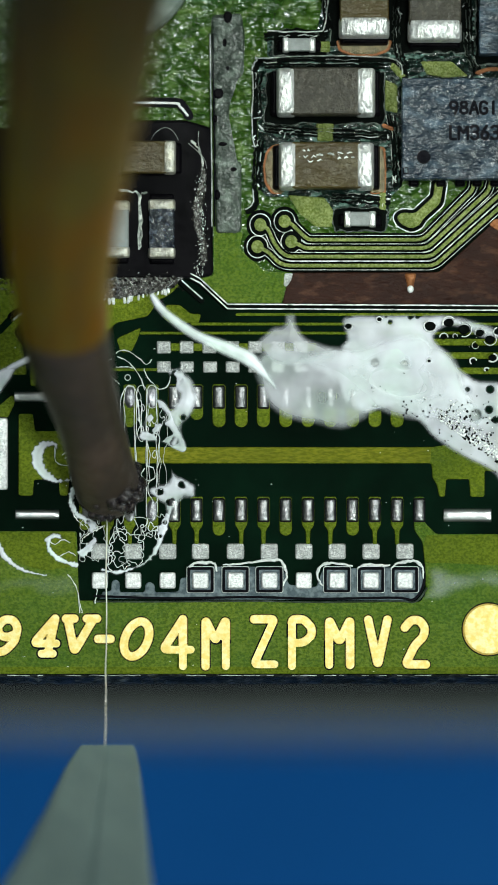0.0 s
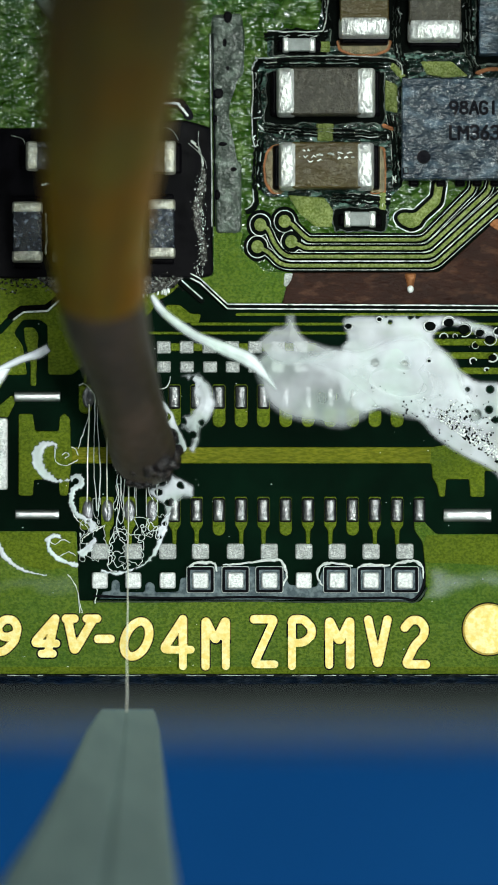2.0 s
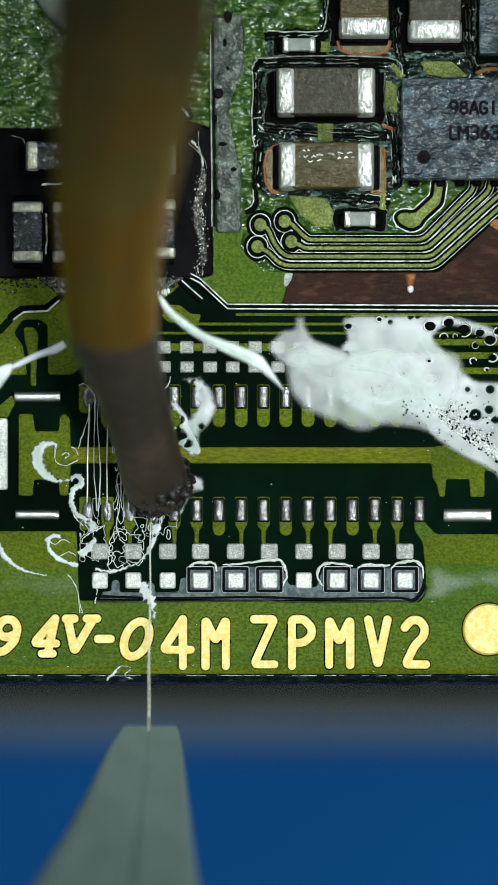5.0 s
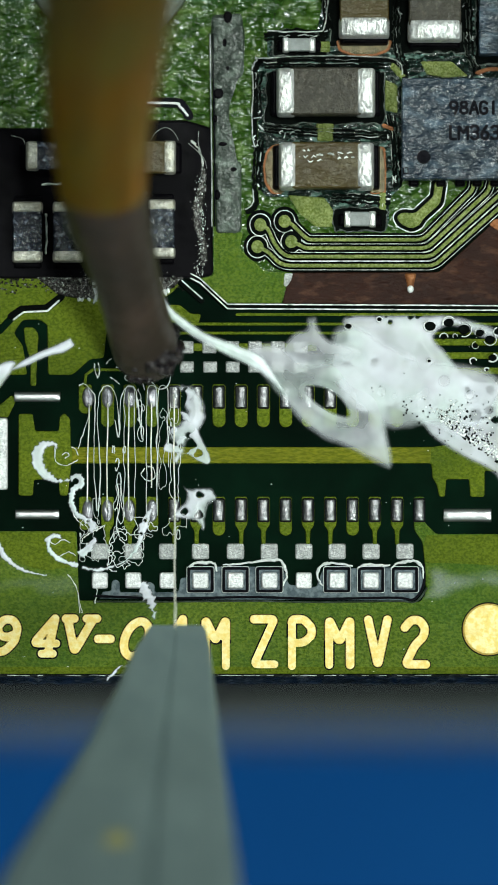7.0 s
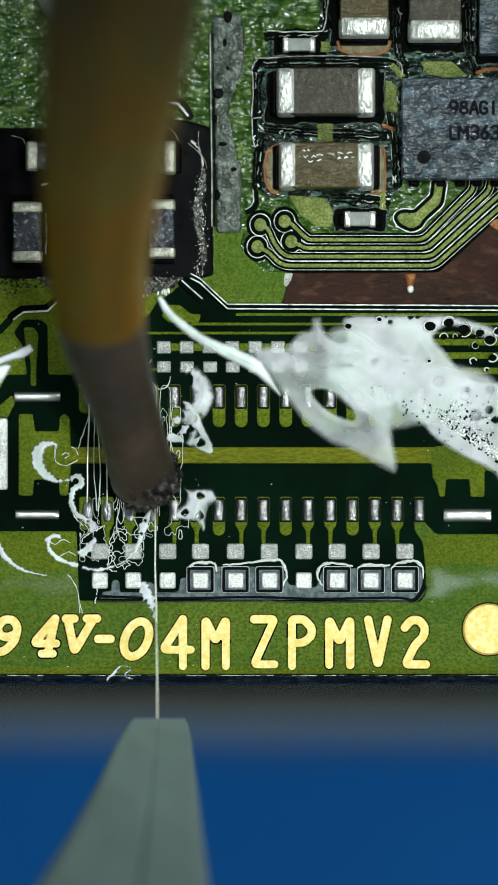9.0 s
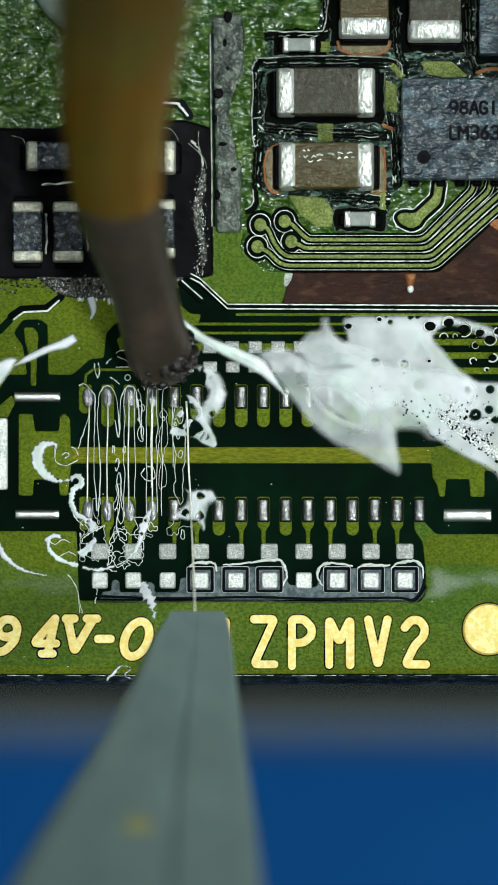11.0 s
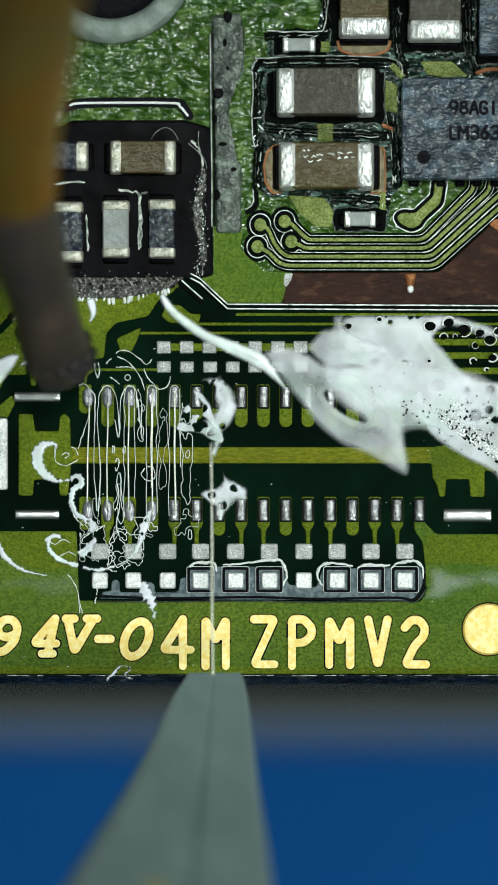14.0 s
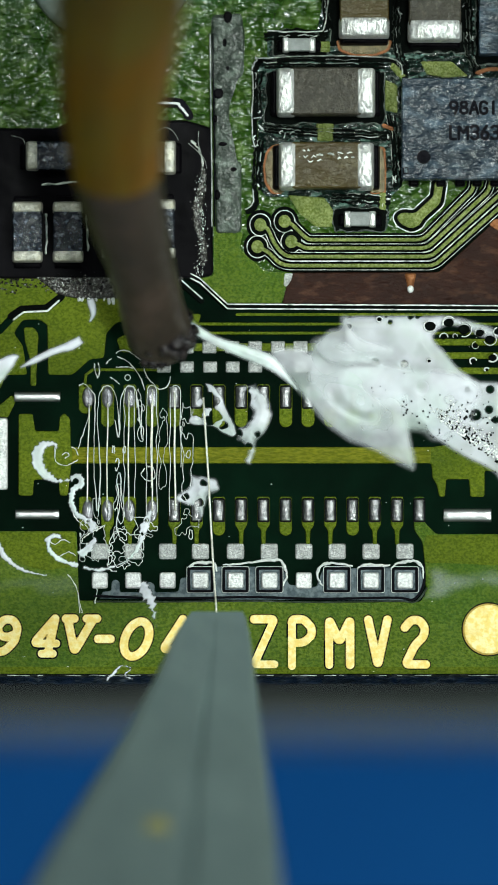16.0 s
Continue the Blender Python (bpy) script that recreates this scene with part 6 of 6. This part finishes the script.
    drift(flux_b, at([(0, 310, 866, 0), (1.5, 304, 870, 0), (2.5, 312, 862, 0), (3.3, 310, 860, 0), (4.2, 312, 848, 0), (6.3, 346, 886, 30), (9.2, 348, 890, 30), (12.4, 350, 890, 30), (13.2, 366, 884, 20), (14, 402, 872, 0), (15, 404, 862, 0), (15.5, 416, 858, 0), (16, 352, 866, 20)], 310, 860))
    drift(flux_b2, [(0, 0, 0, 0), (1.5, -4, 2, 0), (2.4, 2, 2, 0), (3.5, 0, 0, 0), (4.2, 0, 0, 0), (6.3, -34, -4, 0), (16, -32, -4, 0)])
    drift(flux_c, [(0, 0, 4, 0), (1.5, -10, 4, 0), (3.5, -4, 2, 0), (7, 0, -6, 0), (9, -8, 0, 0), (11.5, 4, -14, 0), (16, 6, -18, 0)])
    drift(flux_c1, [(0, -40, 12, 0), (0.4, 10, -6, 0), (0.7, 0, 0, 0), (1.5, -58, 16, 0), (3.3, -56, 8, 0), (4.2, -40, 8, 0), (6.4, -20, 4, 0), (7.5, -14, 4, 0), (9.2, -90, 14, 0), (11.5, 0, -6, 0), (12.4, 0, -2, 0), (13.0, -38, 12, 0), (14.0, 0, -4, 0), (16, 0, 0, 0)])
    drift(flux_c2, [(0, 0, -20, 0), (0.4, 0, 0, 0), (0.8, 0, 0, 0), (1.3, 6, -32, 0), (3.2, 18, 50, 0), (3.4, 18, 56, 0), (4.2, 6, -32, 0), (9.2, 6, -32, 0), (11.5, 0, 0, 0), (16, 0, 0, 0)])
    # two splashes ride under the tweezers until these leave them on the board
    ride = [(t, x, y) for t, x, y, a, b in tw if t <= 4.2]
    for ob, ax, ay in ((flux_h, 262, 1070), (edge_splash, 210, 1195)):
        drift(ob, [(t, x - ax + (10 if ob is flux_h else -8), y - ay + 110, 0) for t, x, y in ride] + [(4.4, 0, 0, 0), (16, 0, 0, 0)])
    # clear flux is pushed along as wire after wire is laid
    drift(res_last, [(0, -58, 0, 0), (3.0, -54, 0, 0), (4.2, -46, 0, 0), (6.3, -24, 0, 0), (10.5, -14, 0, 0), (13.7, 0, 0, 0), (16, 2, 0, 0)])


motions()
